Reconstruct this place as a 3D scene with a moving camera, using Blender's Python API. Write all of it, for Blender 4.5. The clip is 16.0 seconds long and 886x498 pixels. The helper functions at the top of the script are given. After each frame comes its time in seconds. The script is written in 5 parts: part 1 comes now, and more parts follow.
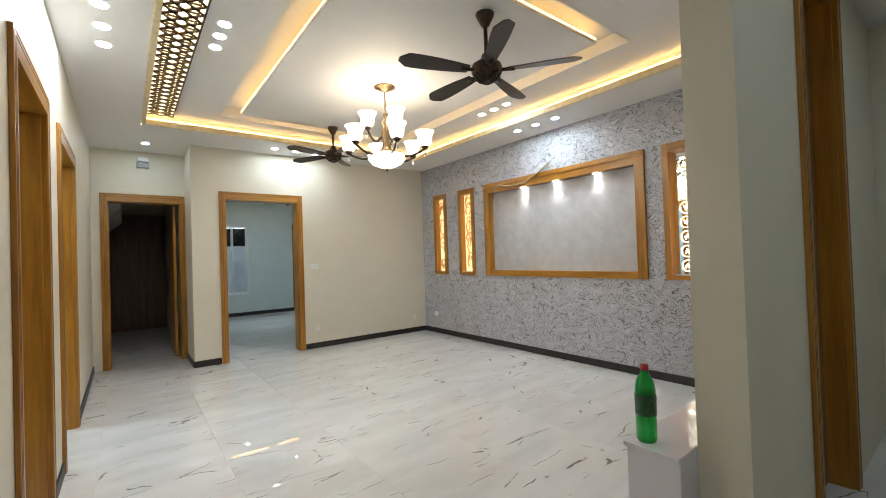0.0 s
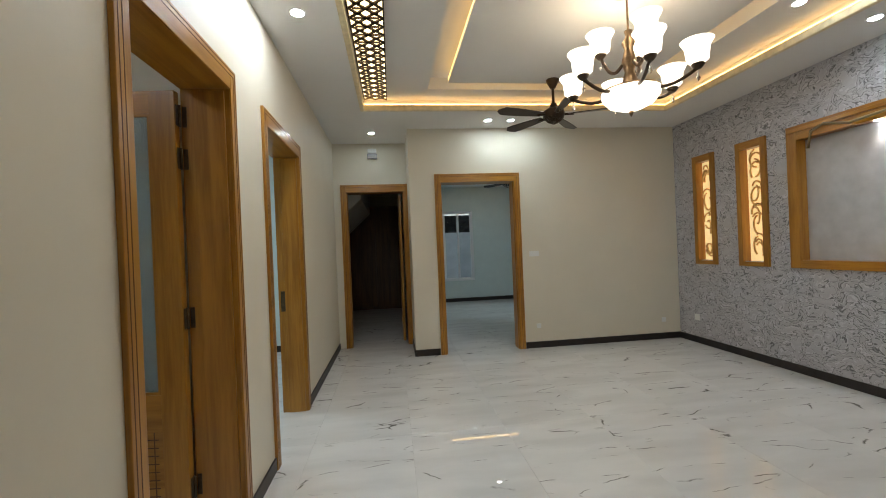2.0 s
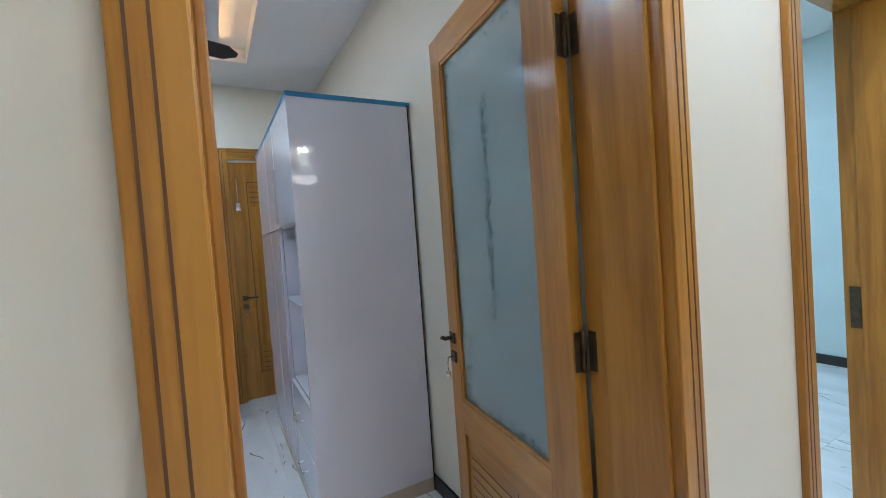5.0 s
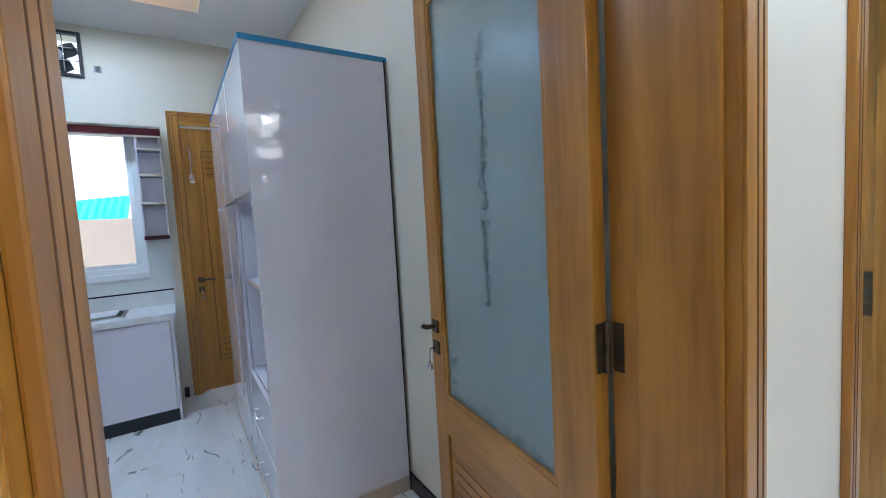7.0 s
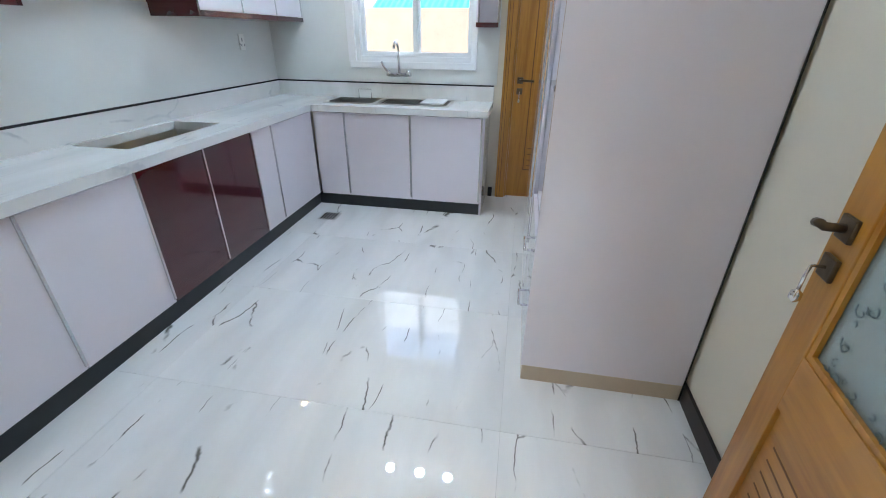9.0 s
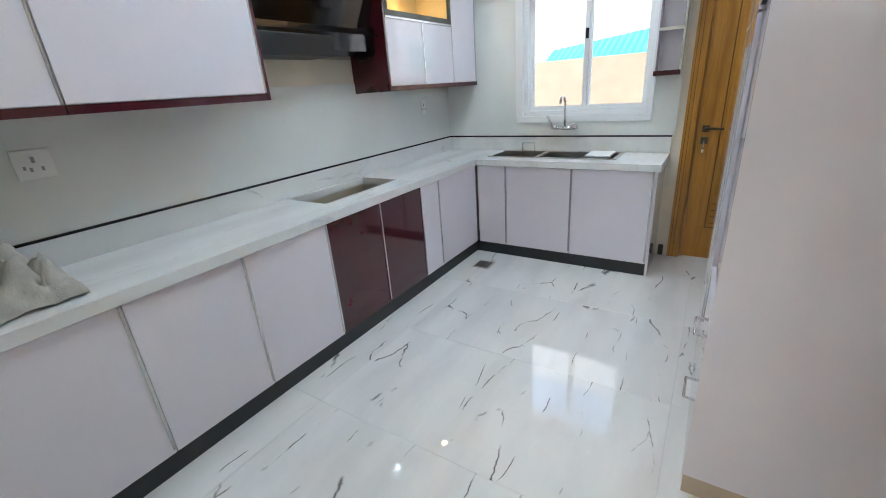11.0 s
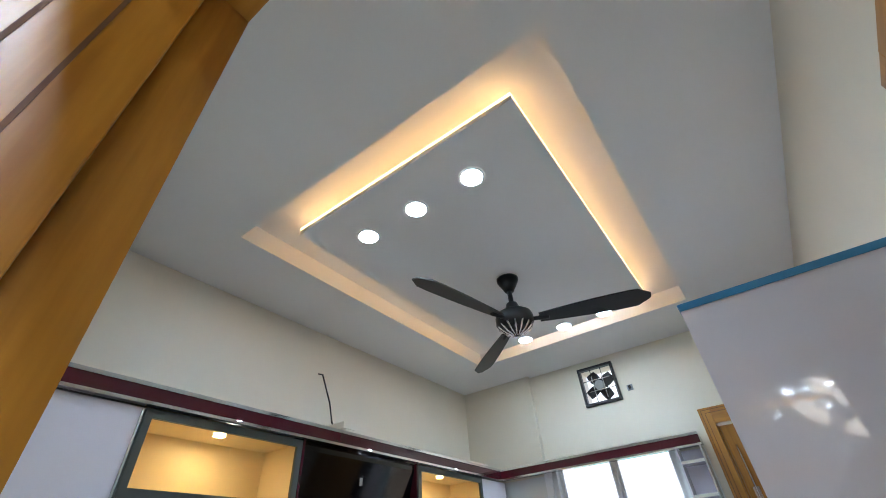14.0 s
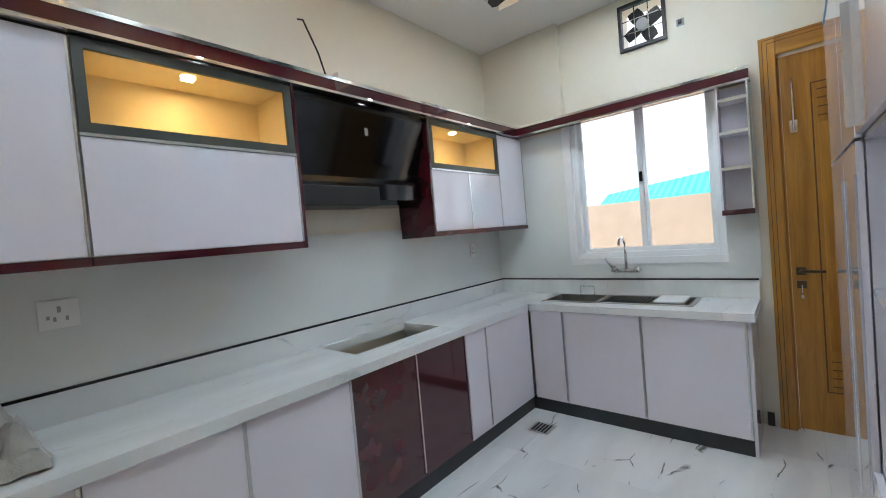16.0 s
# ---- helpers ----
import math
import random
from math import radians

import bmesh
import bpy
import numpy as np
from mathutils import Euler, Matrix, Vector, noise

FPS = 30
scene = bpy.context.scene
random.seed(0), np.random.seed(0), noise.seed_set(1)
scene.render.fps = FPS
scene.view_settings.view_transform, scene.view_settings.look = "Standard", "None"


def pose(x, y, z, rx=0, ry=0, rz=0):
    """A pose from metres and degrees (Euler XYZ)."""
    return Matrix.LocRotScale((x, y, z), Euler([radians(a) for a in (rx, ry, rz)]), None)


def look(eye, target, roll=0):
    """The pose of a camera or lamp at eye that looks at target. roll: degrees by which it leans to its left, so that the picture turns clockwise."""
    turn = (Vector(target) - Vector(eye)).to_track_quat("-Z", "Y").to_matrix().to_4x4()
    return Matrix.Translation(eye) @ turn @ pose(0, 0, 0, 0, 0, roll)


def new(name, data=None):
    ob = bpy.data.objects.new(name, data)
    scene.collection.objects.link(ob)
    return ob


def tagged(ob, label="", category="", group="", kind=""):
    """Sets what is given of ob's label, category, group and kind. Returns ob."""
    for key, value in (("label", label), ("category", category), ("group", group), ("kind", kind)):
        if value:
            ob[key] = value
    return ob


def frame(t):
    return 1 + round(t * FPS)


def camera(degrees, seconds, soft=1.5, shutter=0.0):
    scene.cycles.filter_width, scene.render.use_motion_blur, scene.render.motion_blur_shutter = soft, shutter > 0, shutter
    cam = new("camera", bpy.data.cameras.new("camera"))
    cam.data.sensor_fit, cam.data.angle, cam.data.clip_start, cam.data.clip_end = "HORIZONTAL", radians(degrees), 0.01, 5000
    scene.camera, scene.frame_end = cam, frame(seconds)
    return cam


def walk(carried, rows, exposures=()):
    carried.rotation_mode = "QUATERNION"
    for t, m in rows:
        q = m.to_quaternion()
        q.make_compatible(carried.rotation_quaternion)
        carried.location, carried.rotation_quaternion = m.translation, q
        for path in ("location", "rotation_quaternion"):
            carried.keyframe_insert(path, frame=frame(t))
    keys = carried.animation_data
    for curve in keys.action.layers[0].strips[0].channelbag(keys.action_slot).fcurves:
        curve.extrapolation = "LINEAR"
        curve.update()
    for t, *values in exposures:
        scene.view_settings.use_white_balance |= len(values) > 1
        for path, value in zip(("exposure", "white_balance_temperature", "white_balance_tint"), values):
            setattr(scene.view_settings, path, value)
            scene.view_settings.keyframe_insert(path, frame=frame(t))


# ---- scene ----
cam = camera(93.8, 16.0, 1.0)
PATH = [
    (0, (0.398, 0.146, 1.545), (1.615, 1.733, 1.575), -1.9),
    (0.5, (0.568, 0.369, 1.568), (1.561, 2.104, 1.599), -2.1),
    (1, (0.787, 0.579, 1.567), (1.457, 2.463, 1.613), -2.0),
    (1.5, (0.892, 0.841, 1.544), (1.276, 2.804, 1.556), -1.7),
    (2, (0.905, 1.244, 1.557), (1.147, 3.229, 1.554), -2.4),
    (2.5, (0.989, 1.654, 1.541), (0.938, 3.654, 1.544), -3.6),
    (3, (0.974, 2.009, 1.522), (0.504, 3.953, 1.522), -2.4),
    (3.5, (0.831, 2.349, 1.544), (0.028, 4.18, 1.574), -3.6),
    (4, (0.784, 2.616, 1.55), (-0.617, 4.043, 1.582), -4.4),
    (4.5, (0.692, 2.79, 1.593), (-1.036, 3.795, 1.53), -4.7),
    (4.7, (0.651, 2.81, 1.589), (-1.098, 3.777, 1.528), -4.1),
    (7, (0.342, 2.915, 1.544), (-1.337, 3.991, 1.395), -3.2),
    (7.5, (0.281, 3.03, 1.466), (-1.382, 3.939, 0.827), -3.6),
    (8, (0.213, 3.19, 1.462), (-1.556, 3.716, 0.69), -0.9),
    (8.5, (0.049, 3.245, 1.43), (-1.753, 3.286, 0.564), 0.2),
    (9, (-0.211, 3.113, 1.441), (-1.961, 2.805, 0.521), 0.7),
    (9.2, (-0.276, 3.08, 1.445), (-1.959, 2.605, 0.474), 0.2),
    (11.3, (-0.29, 3.168, 1.551), (-1.822, 2.014, 0.984), -4.8),
    (11.5, (-0.255, 3.182, 1.572), (-1.834, 2.004, 1.225), -4.1),
    (12, (-0.204, 3.212, 1.631), (-1.821, 2.046, 1.79), -3.4),
    (12.5, (-0.189, 3.243, 1.665), (-1.754, 2.152, 2.267), -3.4),
    (13, (-0.172, 3.262, 1.688), (-1.593, 2.298, 2.714), -3.8),
    (13.5, (-0.16, 3.274, 1.698), (-1.478, 2.39, 2.915), -3.9),
    (14, (-0.162, 3.277, 1.702), (-1.466, 2.401, 2.94), -4.1),
    (14.5, (-0.17, 3.271, 1.692), (-1.521, 2.364, 2.854), -4.5),
    (15, (-0.217, 3.234, 1.642), (-1.759, 2.165, 2.333), -5.2),
    (15.5, (-0.385, 3.167, 1.56), (-1.978, 1.973, 1.757), -5.2),
    (16, (-0.598, 3.077, 1.526), (-2.117, 1.776, 1.462), -5.0),
]
# the clip's camera opens and closes its exposure on the way
EXPOSURE = ((0.0, 1.57, 6500, 10), (0.5, 1.2, 6550, 10), (1.0, 1.05, 6600, 10), (1.5, 0.9, 6650, 10), (2.0, 0.9, 6700, 10), (2.5, 1.2, 6550, 10), (3.5, 1.5, 6350, 10),
            (4.0, 1.7, 6250, 10), (4.5, 1.72, 5750, 10), (7.0, 1.85, 5200, 10), (7.5, 1.9, 5250, 10), (8.0, 2.2, 5750, 10), (9.2, 2.35, 5900, 10), (11.5, 2.15, 6350, 10),
            (12.0, 2.05, 6300, 10), (13.0, 1.9, 6000, 10), (14.0, 1.75, 5850, 10), (14.5, 1.5, 5850, 10), (15.0, 1.75, 5950, 10), (15.5, 1.85, 6050, 10), (16.0, 1.9, 6250, 10))
walk(cam, [(t, look(eye, target, roll)) for t, eye, target, roll in PATH], EXPOSURE)


# ---- world, sun, exposure ----
world = bpy.data.worlds.new("world")
scene.world = world
world.use_nodes = True
wn = world.node_tree.nodes
sky = wn.new("ShaderNodeTexSky")
sky.sky_type = "NISHITA"
sky.sun_disc = False
sky.sun_elevation = radians(50)
sky.sun_rotation = radians(200)
world.node_tree.links.new(sky.outputs[0], wn["Background"].inputs[0])
wn["Background"].inputs[1].default_value = 0.12
sun = new("sun", bpy.data.lights.new("sun", "SUN"))
sun.data.energy = 4.0
sun.data.angle = radians(0.5)
sun.data.color = (1, 0.95, 0.88)
sun.matrix_world = look((0, 0, 20), (-6.0, 13.0, 0.0))


LAMP = 0.40  # all indoor lamps against the daylight


def area(name, loc, w, h, power, color, turn=(0, 0, 0)):
    ob = new(name, bpy.data.lights.new(name, "AREA"))
    ob.data.shape, ob.data.size, ob.data.size_y = "RECTANGLE", w, h
    ob.data.energy, ob.data.color = power * LAMP, color
    ob.matrix_world = pose(*loc, *turn)
    return ob


COOL = (0.86, 0.94, 1.0)
KCOOL = (0.68, 0.87, 1.0)
WARM = (1.0, 0.72, 0.38)
SOFT = (1.0, 0.86, 0.66)

# ---- materials ----


def material(name, color, rough=0.5, metal=0.0, var=0.06, scale=4.0, bump=0.0, bscale=60.0, coat=0.0):
    m = bpy.data.materials.new(name)
    m.use_nodes = True
    nt = m.node_tree
    n, l = nt.nodes, nt.links
    p = n["Principled BSDF"]
    p.inputs["Roughness"].default_value = rough
    p.inputs["Metallic"].default_value = metal
    p.inputs["Coat Weight"].default_value = coat
    p.inputs["Coat Roughness"].default_value = 0.05
    tc = n.new("ShaderNodeTexCoord")
    nz = n.new("ShaderNodeTexNoise")
    nz.inputs["Scale"].default_value = scale
    nz.inputs["Detail"].default_value = 6
    l.new(tc.outputs["Object"], nz.inputs["Vector"])
    ramp = n.new("ShaderNodeValToRGB")
    ramp.color_ramp.elements[0].position = 0.3
    ramp.color_ramp.elements[1].position = 0.7
    ramp.color_ramp.elements[0].color = (*[c * (1 - var) for c in color], 1)
    ramp.color_ramp.elements[1].color = (*[min(1, c * (1 + var)) for c in color], 1)
    l.new(nz.outputs["Fac"], ramp.inputs[0])
    l.new(ramp.outputs[0], p.inputs["Base Color"])
    if bump:
        nb = n.new("ShaderNodeTexNoise")
        nb.inputs["Scale"].default_value = bscale
        nb.inputs["Detail"].default_value = 4
        l.new(tc.outputs["Object"], nb.inputs["Vector"])
        b = n.new("ShaderNodeBump")
        b.inputs["Strength"].default_value = bump
        b.inputs["Distance"].default_value = 0.004
        l.new(nb.outputs["Fac"], b.inputs["Height"])
        l.new(b.outputs[0], p.inputs["Normal"])
    return m


def emitter(name, color, strength):
    m = bpy.data.materials.new(name)
    m.use_nodes = True
    p = m.node_tree.nodes["Principled BSDF"]
    p.inputs["Base Color"].default_value = (*color, 1)
    p.inputs["Emission Color"].default_value = (*color, 1)
    p.inputs["Emission Strength"].default_value = strength * LAMP
    return m


def wood(name, axis, light, dark, rough=0.32):
    m = bpy.data.materials.new(name)
    m.use_nodes = True
    n, l = m.node_tree.nodes, m.node_tree.links
    p = n["Principled BSDF"]
    p.inputs["Roughness"].default_value = rough
    p.inputs["Coat Weight"].default_value = 0.25
    p.inputs["Coat Roughness"].default_value = 0.15
    tc = n.new("ShaderNodeTexCoord")
    mp = n.new("ShaderNodeMapping")
    s = [9, 9, 9]
    s["xyz".index(axis)] = 0.7
    mp.inputs["Scale"].default_value = s
    oi = n.new("ShaderNodeObjectInfo")
    ad = n.new("ShaderNodeVectorMath")
    ad.operation = "ADD"
    l.new(tc.outputs["Object"], ad.inputs[0])
    l.new(oi.outputs["Random"], ad.inputs[1])
    l.new(ad.outputs[0], mp.inputs["Vector"])
    n1 = n.new("ShaderNodeTexNoise")
    n1.inputs["Scale"].default_value = 1.6
    n1.inputs["Detail"].default_value = 8
    n1.inputs["Distortion"].default_value = 0.6
    l.new(mp.outputs[0], n1.inputs["Vector"])
    n2 = n.new("ShaderNodeTexNoise")
    n2.inputs["Scale"].default_value = 9
    n2.inputs["Detail"].default_value = 3
    l.new(mp.outputs[0], n2.inputs["Vector"])
    mixer = n.new("ShaderNodeMath")
    mixer.operation = "MULTIPLY_ADD"
    mixer.inputs[1].default_value = 0.35
    l.new(n2.outputs["Fac"], mixer.inputs[0])
    l.new(n1.outputs["Fac"], mixer.inputs[2])
    ramp = n.new("ShaderNodeValToRGB")
    e = ramp.color_ramp.elements
    e[0].position, e[1].position = 0.5, 0.82
    e[0].color, e[1].color = (*dark, 1), (*light, 1)
    l.new(mixer.outputs[0], ramp.inputs[0])
    l.new(ramp.outputs[0], p.inputs["Base Color"])
    b = n.new("ShaderNodeBump")
    b.inputs["Strength"].default_value = 0.12
    b.inputs["Distance"].default_value = 0.002
    l.new(n2.outputs["Fac"], b.inputs["Height"])
    l.new(b.outputs[0], p.inputs["Normal"])
    return m


def marble(name, base, vein, rough):
    """Polished porcelain: white ground, short slanting dark veins, soft grey clouds."""
    m = bpy.data.materials.new(name)
    m.use_nodes = True
    n, l = m.node_tree.nodes, m.node_tree.links
    p = n["Principled BSDF"]
    p.inputs["Roughness"].default_value = rough
    p.inputs["Specular IOR Level"].default_value = 0.95
    tc = n.new("ShaderNodeTexCoord")
    oi = n.new("ShaderNodeObjectInfo")
    own = n.new("ShaderNodeVectorMath")  # each tile shows its own stretch of stone
    own.operation = "MULTIPLY_ADD"
    own.inputs[1].default_value = (31.0, 47.0, 0)
    l.new(oi.outputs["Random"], own.inputs[0])
    l.new(tc.outputs["Object"], own.inputs[2])
    mp = n.new("ShaderNodeMapping")
    mp.inputs["Rotation"].default_value = (0, 0, radians(-32))
    mp.inputs["Scale"].default_value = (0.7, 3.2, 1)
    l.new(own.outputs[0], mp.inputs["Vector"])
    warp = n.new("ShaderNodeTexNoise")
    warp.inputs["Scale"].default_value = 2.2
    warp.inputs["Detail"].default_value = 5
    l.new(own.outputs[0], warp.inputs["Vector"])
    wm = n.new("ShaderNodeVectorMath")
    wm.operation = "MULTIPLY_ADD"
    wm.inputs[1].default_value = (0.55, 0.55, 0)
    l.new(warp.outputs["Color"], wm.inputs[0])
    l.new(mp.outputs[0], wm.inputs[2])
    v1 = n.new("ShaderNodeTexVoronoi")
    v1.feature = "DISTANCE_TO_EDGE"
    v1.inputs["Scale"].default_value = 1.25
    l.new(wm.outputs[0], v1.inputs["Vector"])
    r1 = n.new("ShaderNodeValToRGB")
    r1.color_ramp.elements[0].position, r1.color_ramp.elements[1].position = 0.003, 0.013
    r1.color_ramp.elements[0].color, r1.color_ramp.elements[1].color = (1, 1, 1, 1), (0, 0, 0, 1)
    l.new(v1.outputs["Distance"], r1.inputs[0])
    # veins come and go
    mk = n.new("ShaderNodeTexNoise")
    mk.inputs["Scale"].default_value = 4.6
    mk.inputs["Detail"].default_value = 3
    l.new(own.outputs[0], mk.inputs["Vector"])
    r2 = n.new("ShaderNodeValToRGB")
    r2.color_ramp.elements[0].position, r2.color_ramp.elements[1].position = 0.51, 0.60
    l.new(mk.outputs["Fac"], r2.inputs[0])
    mu = n.new("ShaderNodeMath")
    mu.operation = "MULTIPLY"
    l.new(r1.outputs[0], mu.inputs[0])
    l.new(r2.outputs[0], mu.inputs[1])
    cl = n.new("ShaderNodeTexNoise")
    cl.inputs["Scale"].default_value = 1.4
    cl.inputs["Detail"].default_value = 7
    l.new(wm.outputs[0], cl.inputs["Vector"])
    r3 = n.new("ShaderNodeValToRGB")
    r3.color_ramp.elements[0].position, r3.color_ramp.elements[1].position = 0.32, 0.62
    r3.color_ramp.elements[0].color = (*[c * 0.86 for c in base], 1)
    r3.color_ramp.elements[1].color = (*base, 1)
    l.new(cl.outputs["Fac"], r3.inputs[0])
    mx = n.new("ShaderNodeMix")
    mx.data_type = "RGBA"
    l.new(mu.outputs[0], mx.inputs["Factor"])
    l.new(r3.outputs[0], mx.inputs[6])
    mx.inputs[7].default_value = (*vein, 1)
    l.new(mx.outputs[2], p.inputs["Base Color"])
    return m


def wallpaper(name):
    """Grey feature paper with embossed wavy strokes."""
    m = bpy.data.materials.new(name)
    m.use_nodes = True
    n, l = m.node_tree.nodes, m.node_tree.links
    p = n["Principled BSDF"]
    p.inputs["Roughness"].default_value = 0.55
    tc = n.new("ShaderNodeTexCoord")
    mp = n.new("ShaderNodeMapping")
    mp.inputs["Scale"].default_value = (1, 1.0, 2.3)
    l.new(tc.outputs["Object"], mp.inputs["Vector"])
    warp = n.new("ShaderNodeTexNoise")
    warp.inputs["Scale"].default_value = 4.0
    l.new(tc.outputs["Object"], warp.inputs["Vector"])
    wm = n.new("ShaderNodeVectorMath")
    wm.operation = "MULTIPLY_ADD"
    wm.inputs[1].default_value = (0.5, 0.5, 0.8)
    l.new(warp.outputs["Color"], wm.inputs[0])
    l.new(mp.outputs[0], wm.inputs[2])
    nz = n.new("ShaderNodeTexNoise")
    nz.inputs["Scale"].default_value = 5.0
    nz.inputs["Detail"].default_value = 2.5
    nz.inputs["Roughness"].default_value = 0.6
    l.new(wm.outputs[0], nz.inputs["Vector"])
    r = n.new("ShaderNodeValToRGB")
    e = r.color_ramp.elements
    e[0].position, e[0].color = 0.30, (0.50, 0.49, 0.52, 1)
    e[1].position, e[1].color = 0.72, (0.52, 0.51, 0.54, 1)
    for pos, tone in ((0.395, 0.44), (0.418, 0.09), (0.445, 0.62), (0.475, 0.45), (0.515, 0.50), (0.537, 0.11), (0.563, 0.66), (0.60, 0.47)):
        k = e.new(pos)
        k.color = (tone, tone * 0.98, tone * 1.04, 1)
    l.new(nz.outputs["Fac"], r.inputs[0])
    l.new(r.outputs[0], p.inputs["Base Color"])
    b = n.new("ShaderNodeBump")
    b.inputs["Strength"].default_value = 0.7
    b.inputs["Distance"].default_value = 0.012
    l.new(nz.outputs["Fac"], b.inputs["Height"])
    l.new(b.outputs[0], p.inputs["Normal"])
    return m


def glassy(name, color, rough, weight, ior=1.45):
    m = bpy.data.materials.new(name)
    m.use_nodes = True
    p = m.node_tree.nodes["Principled BSDF"]
    p.inputs["Base Color"].default_value = (*color, 1)
    p.inputs["Roughness"].default_value = rough
    p.inputs["Transmission Weight"].default_value = weight
    p.inputs["IOR"].default_value = ior
    return m


M_CREAM = material("cream_paint", (0.72, 0.665, 0.55), 0.5, var=0.02, scale=2.5, bump=0.06, bscale=90)
M_CEIL = material("ceiling_paint", (0.80, 0.79, 0.77), 0.6, var=0.015, scale=2, bump=0.03, bscale=70)
M_SPLASH = material("splash_tile", (0.74, 0.76, 0.74), 0.22, var=0.05, scale=1.6)
M_WOODZ = wood("oak_upright", "z", (0.48, 0.218, 0.026), (0.32, 0.125, 0.010))
M_WOODY = wood("oak_along_y", "y", (0.48, 0.218, 0.026), (0.32, 0.125, 0.010))
M_WOODX = wood("oak_along_x", "x", (0.48, 0.218, 0.026), (0.32, 0.125, 0.010))
M_GROOVE = material("wood_groove", (0.13, 0.055, 0.016), 0.7)
M_WALNUT = wood("dark_wood", "z", (0.17, 0.075, 0.032), (0.09, 0.038, 0.018))
M_FLOOR = marble("marble_floor", (0.80, 0.79, 0.78), (0.15, 0.14, 0.13), 0.012)
M_JOINT = material("tile_joint", (0.55, 0.54, 0.53), 0.7)
M_SKIRT = material("dark_skirting", (0.020, 0.014, 0.013), 0.42, var=0.3, scale=9)
M_PAPER = wallpaper("embossed_wallpaper")
M_PAPER2 = material("pale_damask_paper", (0.52, 0.51, 0.52), 0.5, var=0.10, scale=7, bump=0.2, bscale=14)
M_WHITE = material("gloss_white_laminate", (0.74, 0.70, 0.76), 0.035, var=0.02, scale=3, coat=0.4)
M_MAROON = material("gloss_maroon_laminate", (0.060, 0.006, 0.012), 0.10, var=0.15, scale=5, coat=0.5)
M_CARCASS = material("grey_carcass", (0.50, 0.49, 0.50), 0.5)
M_BLACKLINE = material("black_trim", (0.012, 0.013, 0.015), 0.25, var=0.2)
M_PLINTH = material("black_plinth", (0.016, 0.018, 0.021), 0.38, var=0.3, scale=6)
M_BEIGE = material("beige_plinth", (0.52, 0.42, 0.31), 0.4)
M_CHIP = material("chipboard", (0.20, 0.14, 0.075), 0.8, var=0.15, scale=30)
M_CHROME = material("chrome", (0.78, 0.79, 0.80), 0.10, 1.0, var=0.03)
M_ALU = material("aluminium_profile", (0.62, 0.63, 0.64), 0.25, 1.0, var=0.05)
M_STEEL = material("brushed_steel", (0.42, 0.40, 0.37), 0.32, 1.0, var=0.1, scale=20)
M_BRONZE = material("aged_bronze", (0.060, 0.040, 0.026), 0.35, 0.7, var=0.35, scale=14)
M_ANTIQUE = material("antique_brass", (0.11, 0.08, 0.05), 0.35, 0.8, var=0.3, scale=30)
M_BLADE = material("dark_fan_blade", (0.028, 0.017, 0.012), 0.35, var=0.25, scale=8)
M_BLACK = material("black_gloss", (0.004, 0.004, 0.005), 0.08, var=0.2)
M_FANBLACK = material("black_fan_paint", (0.005, 0.005, 0.006), 0.42, var=0.2)
M_QUARTZ = marble("quartz_worktop", (0.80, 0.80, 0.79), (0.58, 0.59, 0.60), 0.16)
M_UPVC = material("white_upvc", (0.80, 0.81, 0.82), 0.3, var=0.02)
M_PLASTIC = material("white_plastic", (0.78, 0.78, 0.76), 0.35, var=0.02)
M_GREYPL = material("grey_plastic", (0.30, 0.31, 0.32), 0.4)
M_DARKFRAME = material("dark_grey_frame", (0.055, 0.065, 0.06), 0.3)
# cabinet lining with the warm lamplight put into its base colour
M_LIT = material("cabinet_inside_lamp_tint", (0.72, 0.60, 0.38), 0.5, var=0.03)
M_GOLD = material("gold_leaf", (0.80, 0.55, 0.20), 0.3, 0.9, var=0.1)
M_BLUEFILM = material("blue_film", (0.05, 0.22, 0.42), 0.4)
M_CLOTH = material("grey_cloth", (0.40, 0.38, 0.34), 0.9, var=0.2, scale=12, bump=0.5, bscale=160)
M_WIRE = material("cable", (0.30, 0.22, 0.10), 0.5)
M_FROST = glassy("frosted_glass", (0.66, 0.80, 0.82), 0.26, 0.72)
M_ETCH = material("etched_pattern", (0.10, 0.13, 0.14), 0.5)
M_PANE = glassy("window_glass", (0.98, 0.99, 0.99), 0.0, 1.0, 1.02)
M_CABGLASS = glassy("cabinet_glass", (1.0, 0.93, 0.80), 0.0, 1.0, 1.05)
M_GREEN = glassy("green_bottle", (0.03, 0.55, 0.10), 0.12, 0.55)
M_LABEL = material("bottle_label", (0.02, 0.09, 0.03), 0.4, var=0.5, scale=60)
M_RED = material("red_cap", (0.45, 0.03, 0.03), 0.4)
M_SPOT = emitter("downlight_glow", (0.74, 0.90, 1.0), 190)
M_KSPOT = emitter("kitchen_downlight_glow", (0.70, 0.88, 1.0), 150)
M_WALLSPOT = emitter("wall_downlight_glow", (0.80, 0.90, 1.0), 330)
# small lamps, and the painted downlight glints on the cabinet valance
M_NSPOT = emitter("lamp_and_glint_glow", (0.92, 0.97, 1.0), 30)
M_LED = emitter("warm_led_strip", (1.0, 0.62, 0.22), 6)
M_KLED = emitter("kitchen_led_strip", (1.0, 0.58, 0.22), 6)
M_JALIGLOW = emitter("lattice_backlight", (1.0, 0.80, 0.45), 3.6)
M_NICHEGLOW = emitter("niche_backlight", (1.0, 0.74, 0.36), 0.9)
M_SHADE = emitter("opal_shade", (1.0, 0.90, 0.74), 4.5)
